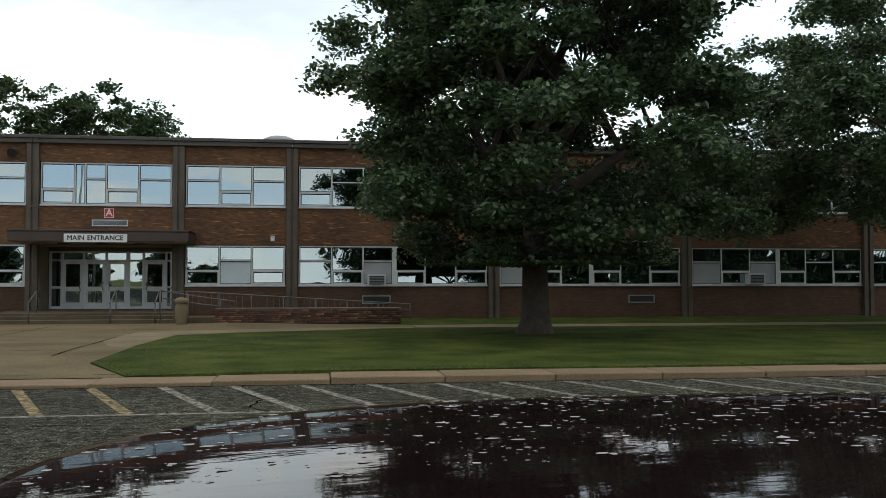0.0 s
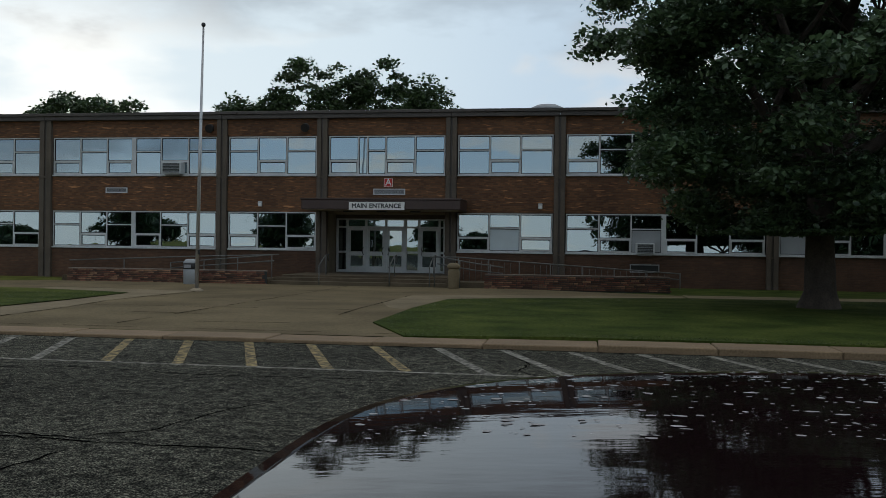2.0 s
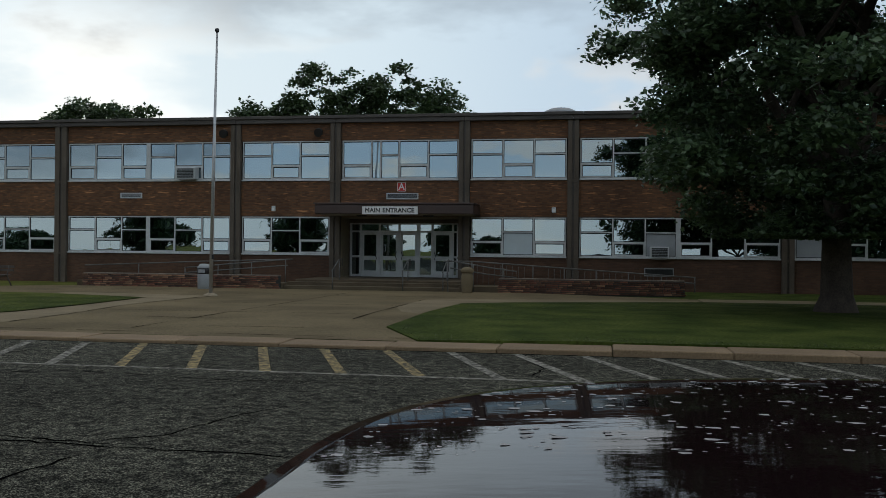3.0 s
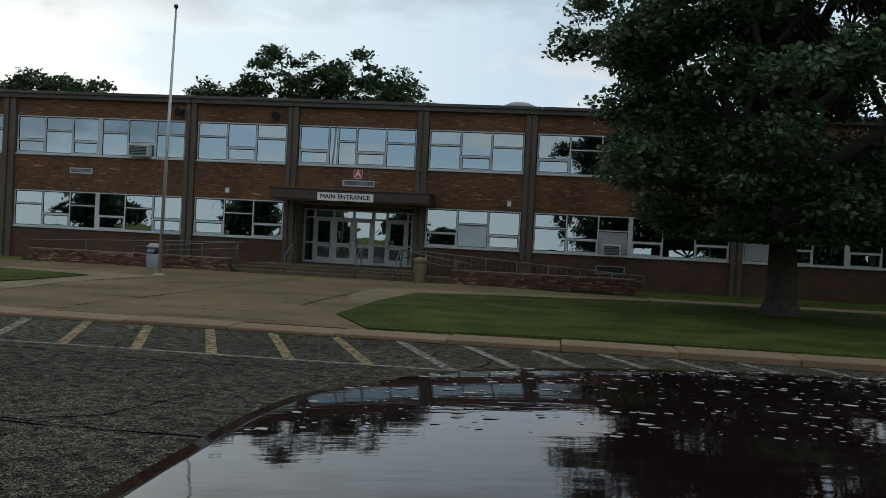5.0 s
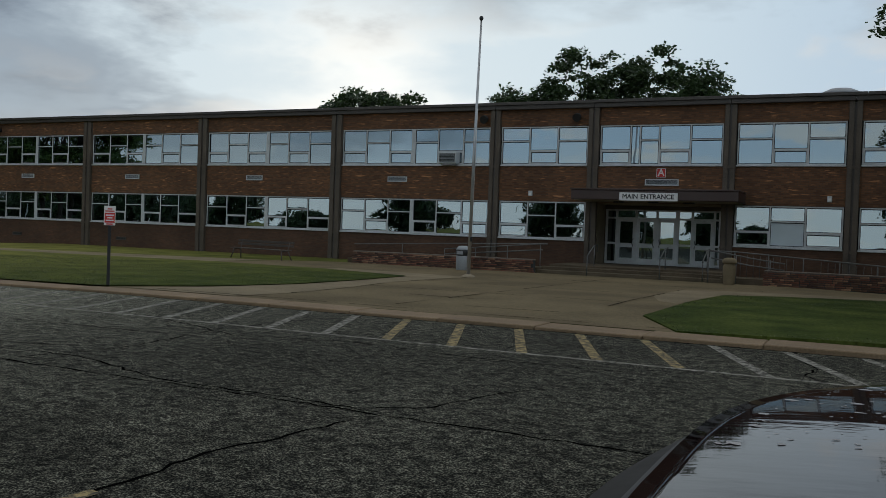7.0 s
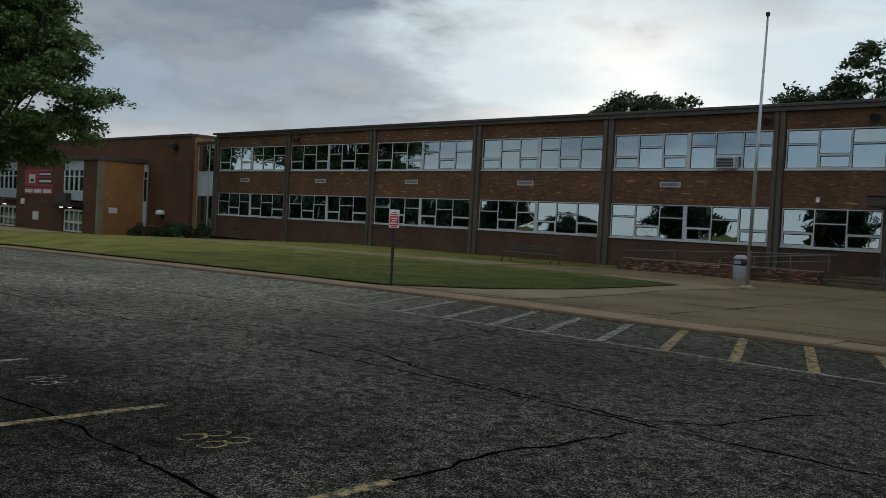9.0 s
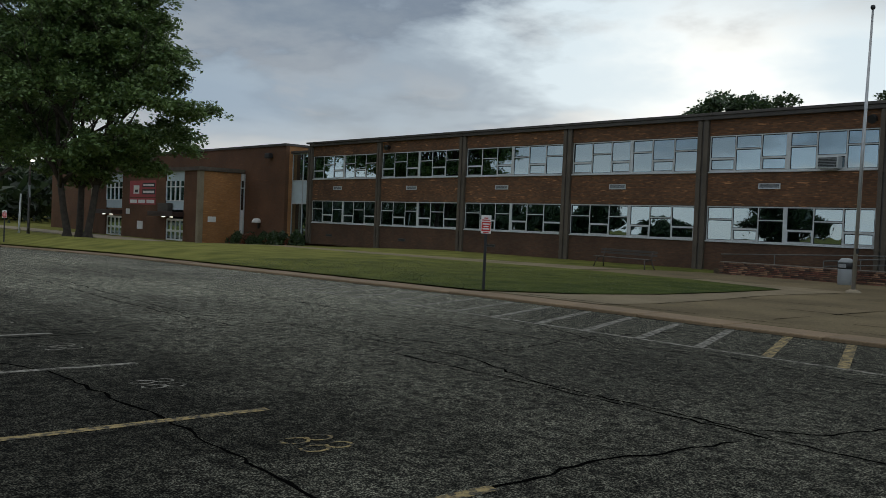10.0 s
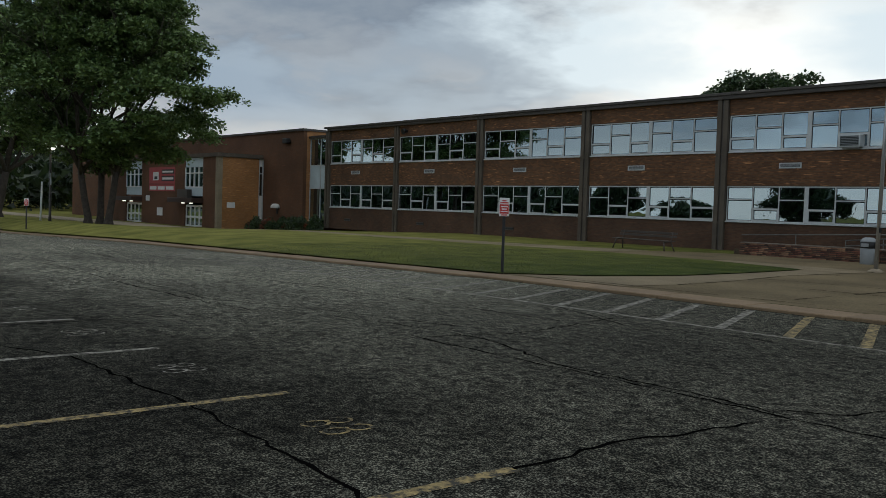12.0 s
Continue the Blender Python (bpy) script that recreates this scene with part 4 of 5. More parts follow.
# ---- trees ----
def make_tree(name, x, y, height, clear, radius, crown_mid, crown_half, leaves, leaf, seed, label, mat, trunk_r=0.35, forks=1, clumps=90, spread=0.85, group="", squash=1.0, lean=0.0, flat=0.6):
    rnd, npr = random.Random(seed), np.random.default_rng(seed)
    z0 = gz(x, y) if y > 15 else -0.05
    t = empty(name, label, "tree", group, "", (x, y, z0))
    bm = bmesh.new()
    tips = []

    def limb(p, d, length, r, level):
        pts, rs = [p], [r]
        n = 5 if level < 2 else 4
        for k in range(n):
            d = (d + Vector((rnd.uniform(-0.2, 0.2), rnd.uniform(-0.2, 0.2), rnd.uniform(-0.05, 0.16)))).normalized()
            p = p + d * length / n
            pts.append(p)
            rs.append(r * (1 - 0.62 * (k + 1) / n))
        bm_tube(bm, pts, r, 8 if level < 2 else 5, rs)
        tips.extend(pts[2:])
        if level < 3:
            for k in range(rnd.randint(2, 4) if level else rnd.randint(3, 5)):
                q = pts[rnd.randint(2, n)]
                a = rnd.uniform(0, 2 * math.pi)
                e = Vector((math.cos(a), math.sin(a), rnd.uniform(0.1, 0.8))).normalized()
                limb(q, (d * 0.45 + e).normalized(), length * rnd.uniform(0.5, 0.75), rs[pts.index(q)] * 0.7, level + 1)

    for f in range(forks):
        a = 2 * math.pi * f / max(1, forks) + 0.6
        off = Vector((math.cos(a), math.sin(a), 0)) * (trunk_r * 3.2 if forks > 1 else 0)
        top = off + Vector((off.x * 0.7 + lean * clear, off.y * 0.7, clear + 0.6))
        prof = [off + Vector((0, 0, -0.25)), off + Vector((0.0, 0, 0.12)), off + Vector((0.02, 0, 0.5)), off.lerp(top, 0.5), top]
        bm_tube(bm, prof, trunk_r, 14, [trunk_r * 1.75, trunk_r * 1.4, trunk_r * 1.05, trunk_r * 0.93, trunk_r * 0.85])
        for k in range(5):
            b = a + k * 1.25 + rnd.uniform(-0.3, 0.3)
            limb(top - Vector((0, 0, 0.35 * (k % 2))), Vector((math.cos(b) * 0.9, math.sin(b) * 0.9, rnd.uniform(0.7, 1.5))).normalized(), (height - clear) * rnd.uniform(0.36, 0.5), trunk_r * 0.55, 1)
        limb(top, Vector((lean, 0, 1)), (height - clear) * 0.62, trunk_r * 0.7, 0)
    part("trunk", bm, BARK, t)
    # crown: clumps on an uneven shell and inside it, each of many leaves
    cs = []
    while len(cs) < clumps:
        v = npr.normal(size=3)
        v /= np.linalg.norm(v)
        k = npr.uniform(0.30, 1.0) ** 0.55
        wob = 0.86 + 0.30 * noise.noise(Vector(v) * 1.9 + Vector((seed, 0, 0)))
        c = np.array([v[0] * radius * k * wob, v[1] * radius * k * wob * squash, crown_mid + v[2] * crown_half * k * wob])
        if v[2] < -0.35:
            c[2] = crown_mid - crown_half * 0.75 * abs(v[2]) * (0.8 + 0.4 * npr.random())
            c[:2] *= 1 + 0.45 * abs(v[2])
        cs.append(c)
    cs = np.array(cs)
    size = npr.uniform(0.55, 1.25, len(cs)) * spread
    # leaves hang in sprays that share a heading
    sprays = leaves // 8
    pick = npr.choice(len(cs), sprays, p=size**2 / (size**2).sum())
    off = npr.normal(size=(sprays, 3))
    off /= np.linalg.norm(off, axis=1)[:, None]
    off *= (npr.random(sprays) ** 0.6)[:, None] * size[pick][:, None] * np.array([1.0, 1.0, flat])
    leaves = sprays * 8
    pick, off = np.repeat(pick, 8), np.repeat(off, 8, 0)
    off += npr.normal(size=(leaves, 3)) * np.array([1.0, 1.0, 0.55]) * leaf * 0.95
    c = cs[pick] + off
    c[:, 2] -= 0.14 * (off[:, 0] ** 2 + off[:, 1] ** 2)
    c[:, 2] = np.maximum(c[:, 2], clear * 0.72)
    ax = np.repeat(npr.normal(size=(sprays, 3)), 8, 0) + npr.normal(size=(leaves, 3)) * 0.6
    ax[:, 2] = -np.abs(ax[:, 2]) * 0.5
    ax /= np.linalg.norm(ax, axis=1)[:, None]
    side = np.cross(ax, npr.normal(size=(leaves, 3)) * 0.6 + np.array([0, 0, 1.0]))
    side /= np.linalg.norm(side, axis=1)[:, None] + 1e-9
    nrm = np.cross(side, ax)
    s = (leaf * npr.uniform(0.6, 1.3, leaves))[:, None]
    v = np.stack([c - ax * s * 0.6, c + side * s * 0.42 + nrm * s * 0.10, c + ax * s * 0.6, c - side * s * 0.42 + nrm * s * 0.10], 1).reshape(-1, 3)
    i = np.arange(leaves) * 4
    f = np.concatenate([np.stack([i, i + 1, i + 2], 1), np.stack([i, i + 2, i + 3], 1)])
    me = bpy.data.meshes.new("crown")
    me.from_pydata(v.tolist(), [], f.tolist())
    me.materials.append(mat)
    ob = new("crown", me)
    ob.parent = t
    return t


make_tree("maple_tree", 6.6, 25.8, 15.0, 2.9, 7.3, 7.5, 6.6, 200000, 0.150, 3, "large dark green maple tree on the lawn", LEAF, 0.40, 1, 235, 1.0)
make_tree("maple_tree", 22.8, 29.0, 14.0, 3.4, 10.4, 7.9, 5.6, 160000, 0.150, 8, "spreading dark maple with see-through upper boughs", LEAF, 0.38, 1, 255, 1.05)
make_tree("locust_tree", -65.2, 23.0, 21.5, 3.2, 8.7, 12.0, 8.8, 150000, 0.23, 12, "tall shade tree with several trunks", LEAF_LOCUST, 0.25, 3, 330, 1.5, flat=0.42)
make_tree("locust_tree", -97.0, 23.2, 21.0, 3.8, 11.0, 13.6, 8.0, 50000, 0.34, 15, "tall dark shade tree farther along the lawn", LEAF_LOCUST, 0.42, 2, 150, 1.6, flat=0.42)
for x, y, h, r, cm, ch, n, sd in ((-19.6, 62.0, 15.2, 3.8, 11.6, 3.7, 15000, 21), (-14.4, 63.0, 15.2, 3.8, 11.4, 4.0, 15000, 22), (-10.6, 61.0, 13.0, 2.6, 10.4, 2.6, 7000, 23), (-24.0, 61.0, 13.0, 2.6, 10.2, 2.5, 7000, 25), (-36.2, 62.0, 13.4, 4.6, 10.9, 2.3, 12000, 24)):
    make_tree("oak_tree", x, y, h * 0.78, 5.0, r * 0.95, cm, ch, int(n * 0.8), 0.24, sd, "dark leafy tree rising behind the roof", LEAF_FAR, 0.16, 1, 75, 0.72, "trees behind the school")
# trees across the lot, behind the walker, that the windows mirror
rt = random.Random(77)
for x, h, r in ((-182, 9, 8), (-166, 10, 9), (-150, 11, 9.5), (-134, 11, 9.5), (-119, 10, 8.5), (-101, 7.5, 6), (-86, 4.2, 4.5), (-65, 8.0, 5.8), (-43, 8.0, 5.0), (-32, 6.5, 3.0), (-20.5, 6.5, 3.0), (-14, 4.6, 3.0), (6, 15, 6), (18, 19, 8.5), (33, 20, 9), (49, 20, 9.5), (66, 19, 9), (84, 18, 9), (25, 15, 7), (41, 16, 7), (57, 15, 7), (75, 16, 8), (95, 17, 8), (106, 18, 9)):
    make_tree("roadside_tree", x, -46 + rt.uniform(-2, 2), h, (0.05 if x > 15 else 0.16) * h, r, h * 0.56, h * 0.45, 12000, 0.42, 400 + int(x), "leafy tree on the far side of the lot", LEAF_FAR, 0.3, 1, 70, 0.24 * r, "trees across the lot")


for k in range(22):
    x = -168 + 9.5 * k if k < 8 else 22 + 6.5 * (k - 8)
    make_tree("roadside_tree", x + rt.uniform(-1.5, 1.5), -43 + rt.uniform(-2, 2), 6.2 * rt.uniform(0.85, 1.15), 0.2, 5.4, 2.9, 2.9, 6000, 0.42, 600 + k, "low bushy tree on the far side of the lot", LEAF_FAR, 0.14, 1, 60, 1.3, "bushes across the lot")


def woodland():
    """Far woods beyond the lawns, as a deep uneven belt of leaf clumps."""
    npr = np.random.default_rng(5)
    spots = []
    for i in range(300):
        spots.append((npr.uniform(-330, -150), npr.uniform(10, 120), npr.uniform(7, 13)))
    for i in range(120):
        spots.append((npr.uniform(-250, -150), npr.uniform(-40, 40), npr.uniform(7, 13)))
    for i in range(160):
        spots.append((npr.uniform(40, 260), npr.uniform(70, 160), npr.uniform(7, 12)))
    n = 260
    vs, fs = [], []
    for x, y, h in spots:
        c = npr.normal(size=(n, 3)) * np.array([2.6, 2.6, h * 0.22]) + np.array([x, y, h * 0.5])
        a, b = npr.normal(size=(n, 3)), npr.normal(size=(n, 3))
        for p, q, r in zip(c, a * 0.5, b * 0.5):
            k = len(vs)
            vs += [p - q, p + r, p + q - r * 0.2]
            fs.append((k, k + 1, k + 2))
    me = bpy.data.meshes.new("woodland")
    me.from_pydata([tuple(v) for v in vs], [], fs)
    me.materials.append(LEAF_WOOD_SHADED)
    tagged(new("woodland", me), "dark belt of woods far beyond the lawns", "woods", "", "stuff")


woodland()

# ---- things in front of the school ----
def flagpole():
    p = empty("flagpole", "tall bare brushed metal flagpole on a small footing", "flagpole", "", "", (-12.6, 28.4, gz(-12.6, 28.4)))
    bm = bmesh.new()
    bm_tube(bm, [(0, 0, 0), (0.06, 0, 4.4), (0.14, 0, 8.85)], 0.07, 14, [0.065, 0.057, 0.032])
    part("shaft", bm, POLE, p)
    bm = bmesh.new()
    bm_lathe(bm, [(0.02, 8.85), (0.06, 8.89), (0.075, 8.94), (0.06, 9.0), (0.01, 9.02)], 0.14, 0, 12)
    part("finial", bm, BLACK, p, "small dark ball finial")
    bm = bmesh.new()
    bm_lathe(bm, [(0.24, -0.05), (0.24, 0.05), (0.16, 0.09), (0.10, 0.12)], 0, 0, 18)
    part("base_collar", bm, CONCRETE, p)
    bm = bmesh.new()
    bm_tube(bm, [(0.09, -0.03, 1.3), (0.13, -0.03, 5), (0.18, -0.02, 8.8)], 0.006, 5)
    part("halyard", bm, WHITE, p)
    box_part("cleat", (0.05, 0.11, -0.06, 0.0, 1.25, 1.4), BLACK, p)


def lane_sign(x, y, turn):
    s = empty("fire_lane_sign", "red and white fire lane sign on a dark post", "sign", "lane signs", "", (x, y, gz(x, y)))
    s.rotation_euler = (0, 0, turn)
    box_part("post", (-0.035, 0.035, -0.02, 0.02, -0.2, 1.80), BLACK, s, "dark steel post", 0.005)
    box_part("plate", (-0.125, 0.125, -0.034, -0.024, 1.42, 1.87), WHITE, s, "white plate", 0.006)
    box_part("red_band", (-0.110, 0.110, -0.038, -0.0345, 1.48, 1.71), RED, s)
    for z, w, m in ((1.80, 0.05, RED), (1.75, 0.10, RED), (1.655, 0.085, WHITE), (1.595, 0.06, WHITE), (1.535, 0.085, WHITE), (1.45, 0.07, RED)):
        box_part("bar", (-w, w, -0.0425, -0.0385, z - 0.014, z + 0.014), m, s)


def litter_bin(x, y):
    b = empty("litter_bin", "grey concrete litter bin with dark hooded lid", "bin", "", "", (x, y, gz(x, y)))
    bm = bmesh.new()
    bm_lathe(bm, [(0.30, 0), (0.32, 0.02), (0.33, 0.70), (0.32, 0.72)], 0, 0, 8)
    part("drum", bm, PANEL, b)
    bm = bmesh.new()
    bm_lathe(bm, [(0.33, 0.72), (0.35, 0.74), (0.35, 0.98), (0.33, 1.0)], 0, 0, 8)
    part("hood", bm, BLACK, b)
    bm = bmesh.new()
    bm_lathe(bm, [(0.34, 1.0), (0.34, 1.04), (0.22, 1.18), (0.12, 1.2)], 0, 0, 8)
    part("lid", bm, PANEL, b)
    b.scale = (0.9, 0.9, 0.84)
    box_part("flap", (-0.16, 0.16, -0.355, -0.34, 0.78, 0.94), STEEL, b)


def concrete_urn(x, y):
    u = empty("concrete_bin", "tapered pale concrete urn bin beside the steps", "bin", "", "", (x, y, gz(x, y)))
    u.scale = (0.85, 0.85, 0.95)
    bm = bmesh.new()
    bm_lathe(bm, [(0.22, 0), (0.24, 0.03), (0.27, 0.55), (0.27, 0.70), (0.23, 0.78), (0.23, 0.82)], 0, 0, 10)
    part("body", bm, STRIP, u)
    bm = bmesh.new()
    bm_lathe(bm, [(0.25, 0.82), (0.30, 0.86), (0.30, 0.95), (0.2, 1.03), (0.08, 1.05)], 0, 0, 10)
    part("top", bm, STRIP, u)


def pipe_rail(name, paths, posts, label, r=0.025):
    rail = empty(name, label, "railing", "ramp railings")
    for p in paths:
        bm = bmesh.new()
        bm_tube(bm, p, r, 8)
        part("rail", bm, RAIL, rail)
    for x, y, z0, z1 in posts:
        bm = bmesh.new()
        bm_tube(bm, [(x, y, z0 - 0.1), (x, y, z1)], r * 0.9, 8)
        part("post", bm, RAIL, rail)


BARKSTONE = material("worn_coping", (0.20, 0.16, 0.13), 0.9, vary=0.4, scale=3, fine=30, bump=0.3)


def planter(x0, x1, y0, y1, z1, seed):
    """A low wall of split bricks, piece by piece, with a coping over a core."""
    w = empty("planter_wall", "low wall of rough split red and tan bricks", "wall", "planter walls", "structure")
    zb = 0.0
    box_part("core", (x0 + 0.03, x1 - 0.03, y0 + 0.035, y1, zb - 0.2, z1 - 0.03), DARK, w)
    box_part("coping", (x0 + 0.02, x1 - 0.02, y0 + 0.02, y1 + 0.05, z1 - 0.026, z1 + 0.02), BARKSTONE, w, "thin worn stone coping", 0.01)
    rnd = random.Random(seed)
    mats = [material("split_brick_" + k, c, 0.9, vary=0.4, scale=6, fine=30, bump=0.3, random_tint=0.5) for k, c in (("red", (0.20, 0.085, 0.055)), ("tan", (0.30, 0.17, 0.10)), ("brown", (0.14, 0.075, 0.05)))]
    shapes = []
    for m in mats:
        for L in (0.17, 0.25, 0.34):
            bm = bmesh.new()
            bm_box(bm, 0.004, L - 0.016, 0, 0.1, 0.004, 0.060, 0.006)
            shapes.append((L, mesh_of("split_brick", bm, m)))
    z = zb
    while z < z1 - 0.06:
        x = x0 + rnd.uniform(-0.02, 0.0)
        while x < x1 - 0.1:
            fit_ = [s for s in shapes if x + s[0] <= x1 + 0.03] or shapes[:1]
            L, me = rnd.choice(fit_)
            ob = new("brick", me)
            ob.parent = w
            ob.location = (x, y0 + rnd.uniform(-0.02, 0.012), z)
            x += L
        z += 0.076


def bench(x, y, turn):
    b = empty("bench", "long dark metal bench on the grass by the wall", "bench", "", "", (x, y, gz(x, y)))
    b.rotation_euler = (0, 0, turn)
    for s in (-1, 1):
        bm = bmesh.new()
        bm_tube(bm, [(s * 1.82, -0.28, -0.02), (s * 1.70, -0.2, 0.40), (s * 1.70, 0.18, 0.44), (s * 1.70, 0.30, 0.85)], 0.03, 6)
        part("leg", bm, FASCIA, b)
        bm = bmesh.new()
        bm_tube(bm, [(s * 1.82, 0.3, -0.02), (s * 1.70, 0.18, 0.42)], 0.03, 6)
        part("leg", bm, FASCIA, b)
    for k in range(3):
        box_part("seat_slat", (-2.0, 2.0, -0.2 + k * 0.13, -0.09 + k * 0.13, 0.44, 0.475), FASCIA, b, "", 0.006)
    for k in range(2):
        box_part("back_slat", (-2.0, 2.0, 0.24 + 0.03 * k, 0.265 + 0.03 * k, 0.6 + k * 0.14, 0.7 + k * 0.14), FASCIA, b, "", 0.006)


flagpole()
lane_sign(-15.95, 15.4, radians(42))
lane_sign(-56.3, 15.6, radians(62))
litter_bin(-15.2, 33.6)
concrete_urn(-4.70, 34.0)
planter(-3.6, 3.48, 34.75, 35.1, 0.56, 2)
planter(-21.3, -12.6, 34.9, 35.25, 0.54, 3)
# ramps behind the planter walls
structure(box_part("ramp_east", (-5.2, 3.3, 35.15, 36.9, BASE, 0.22), STEPSTONE), "concrete ramp behind the planter wall", "ramp")
structure(box_part("ramp_west", (-21.8, -12.6, 35.3, 36.9, BASE, 0.22), STEPSTONE), "concrete ramp behind the planter wall", "ramp")
pipe_rail("ramp_railing", [[(-6.0, 36.2, 1.20), (-4.8, 36.0, 1.20), (3.9, 35.4, 0.69), (3.9, 35.4, 0.47), (3.5, 35.43, 0.49)]], [(-4.8 + k * 1.24, 36.0 - k * 0.0857, 0.2, 1.20 - 0.0727 * k) for k in range(8)], "galvanised pipe railing sloping along the ramp")
pipe_rail("ramp_railing", [[(-5.6, 34.9, 1.25), (-4.0, 35.0, 0.98), (-2.9, 35.05, 0.84), (-2.9, 35.05, 0.60), (-4.1, 35.0, 0.72), (-5.5, 34.9, 0.95)]], [(-5.6, 34.9, 0.1, 1.25), (-4.6, 34.95, 0.1, 1.1), (-3.4, 35.0, 0.1, 0.96)], "short galvanised handrail beside the steps")
pipe_rail("ramp_railing", [[(-22.0, 36.2, 0.84), (-16.5, 36.4, 1.07), (-12.6, 36.6, 1.20)], [(-17.2, 36.0, 0.80), (-12.6, 36.0, 1.20)], [(-17.2, 36.0, 0.58), (-12.6, 36.0, 0.95)]], [(-17.2, 36.0, 0.2, 0.8), (-15.7, 36.0, 0.2, 0.93), (-14.2, 36.0, 0.2, 1.07), (-12.7, 36.0, 0.2, 1.2), (-19.5, 36.3, 0.2, 0.94)], "galvanised pipe railing along the ramp by the steps")
for x in (-10.5, -7.55, -5.9):
    pipe_rail("step_handrail", [[(x, 35.4, 0.75), (x, 36.4, 1.2), (x, 36.9, 1.25), (x, 36.9, 0.95)]], [(x, 35.5, 0.1, 0.79), (x, 36.5, 0.3, 1.2)], "bent galvanised handrail on the entrance steps")
pickets = empty("ramp_balusters", "row of thin steel balusters below the ramp rail", "railing", "ramp railings")
for k in range(34):
    x = -4.6 + k * 0.24
    if 8 < k < 12:
        continue
    bm = bmesh.new()
    bm_tube(bm, [(x, 36.15 - (x + 4.8) * 0.066, 0.2), (x, 36.15 - (x + 4.8) * 0.066, 1.12 - (x + 4.8) * 0.058)], 0.012, 5)
    part("baluster", bm, FASCIA, pickets)
bench(-25.3, 33.4, radians(-14))
# roof ventilator
rv = empty("roof_ventilator", "low domed metal roof ventilator", "ventilator", "", "", (-1.5, FY + 1.2, Z_TOP + 0.12))
bm = bmesh.new()
bm_lathe(bm, [(0.5, 0), (0.55, 0.25), (0.78, 0.28), (0.74, 0.42), (0.45, 0.55), (0.1, 0.58)], 0, 0, 20)
part("dome", bm, STEEL, rv)


# ---- the gym wing ----
def make_wing():
    HX, HY, HT, VX, VY, VT = -68.0, 41.6, 7.95, -74.9, 37.1, 5.95
    g = -1.3
    structure(box_part("hall_wall_front", (-128, HX, HY, HY + 0.35, g, HT), BRICK_HALL), "tall plain red-brown brick gym wall", "wall")
    structure(box_part("hall_wall_side", (HX - 0.35, HX, HY + 0.35, HY + 22, g, HT), BRICK_TAN), "tan brick return of the gym", "wall")
    structure(box_part("hall_wall_back", (-128, HX, HY + 22, HY + 22.3, g, HT), BRICK_HALL), "rear brick wall of the gym", "wall")
    structure(box_part("hall_roof", (-128.1, HX + 0.1, HY - 0.12, HY + 22.3, HT, HT + 0.2), FASCIA), "flat gym roof with a dark edge", "roof")
    # glazed link between gym and classrooms
    ly = 42.3
    lk = empty("link_glazing", "two-storey glazed link between gym and classrooms", "window", "", "structure")
    x0, x1 = HX, COLS[0] - 0.2
    n = 4
    bm = bmesh.new()
    for k in range(n + 1):
        x = x0 + (x1 - x0) * k / n
        bm_box(bm, x - 0.04, x + 0.04, ly, ly + 0.12, -0.3, 7.3)
    for z in (-0.3, 2.9, 4.9, 7.2):
        bm_box(bm, x0, x1, ly + 0.01, ly + 0.11, z, z + 0.09)
    part("window_frame", bm, FRAME, lk)
    for k in range(n):
        a = x0 + (x1 - x0) * k / n + 0.04
        b = x0 + (x1 - x0) * (k + 1) / n - 0.04
        for z0, z1, m in ((-0.2, 2.9, GLASS), (2.99, 4.9, BLUEPANEL), (4.99, 7.2, GLASS)):
            box_part("pane", (a, b, ly + 0.05, ly + 0.056, z0, z1), m, lk)
    structure(box_part("link_roof", (x0, x1, ly - 0.2, ly + 6, 7.3, 7.5), FASCIA), "flat roof of the glazed link", "roof")
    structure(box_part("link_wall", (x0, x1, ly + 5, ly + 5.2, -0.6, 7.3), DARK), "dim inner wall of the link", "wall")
    # lobby block in front of the gym
    xe = -101.0
    pil = [(VX - 0.5, VX), (xe, xe + 0.5)]
    wins = [(-82.06, -78.16), (-96.9, -92.5)]
    spans = [(wins[0][1], VX - 0.5), (wins[1][1], wins[0][0]), (xe + 0.5, wins[1][0])]
    for a, b in spans:
        structure(box_part("lobby_wall", (a, b, VY, VY + 0.3, g, VT - 0.35), BRICK_HALL), "red-brown brick lobby wall", "wall")
    for a, b in pil:
        structure(box_part("lobby_pier", (a, b, VY - 0.12, VY + 0.35, g, VT - 0.02), CONCRETE, None, "", 0.02), "pale concrete corner pier", "column")
    structure(box_part("lobby_roof", (xe - 0.1, VX + 0.15, VY - 0.2, HY - 0.15, VT - 0.35, VT), COLUMN), "flat lobby roof with a grey edge", "roof")
    structure(box_part("lobby_wall_side", (VX - 0.3, VX, VY + 0.35, VY + 4.0, g, VT - 0.37), BRICK_TAN), "tan brick side wall of the lobby", "wall")
    sd = empty("lobby_side_window", "tall narrow side window with white panels", "window", "", "structure")
    box_part("panel", (VX - 0.12, VX - 0.06, VY + 4.0, HY - 0.02, g, 2.2), WHITE, sd)
    box_part("panel", (VX - 0.12, VX - 0.06, VY + 4.0, HY - 0.02, 4.9, VT - 0.37), WHITE, sd)
    box_part("pane", (VX - 0.10, VX - 0.08, VY + 4.1, HY - 0.1, 2.2, 4.9), GLASS, sd)
    bm = bmesh.new()
    for y in (VY + 4.0, HY - 0.12):
        bm_box(bm, VX - 0.12, VX - 0.02, y, y + 0.1, g, VT - 0.37)
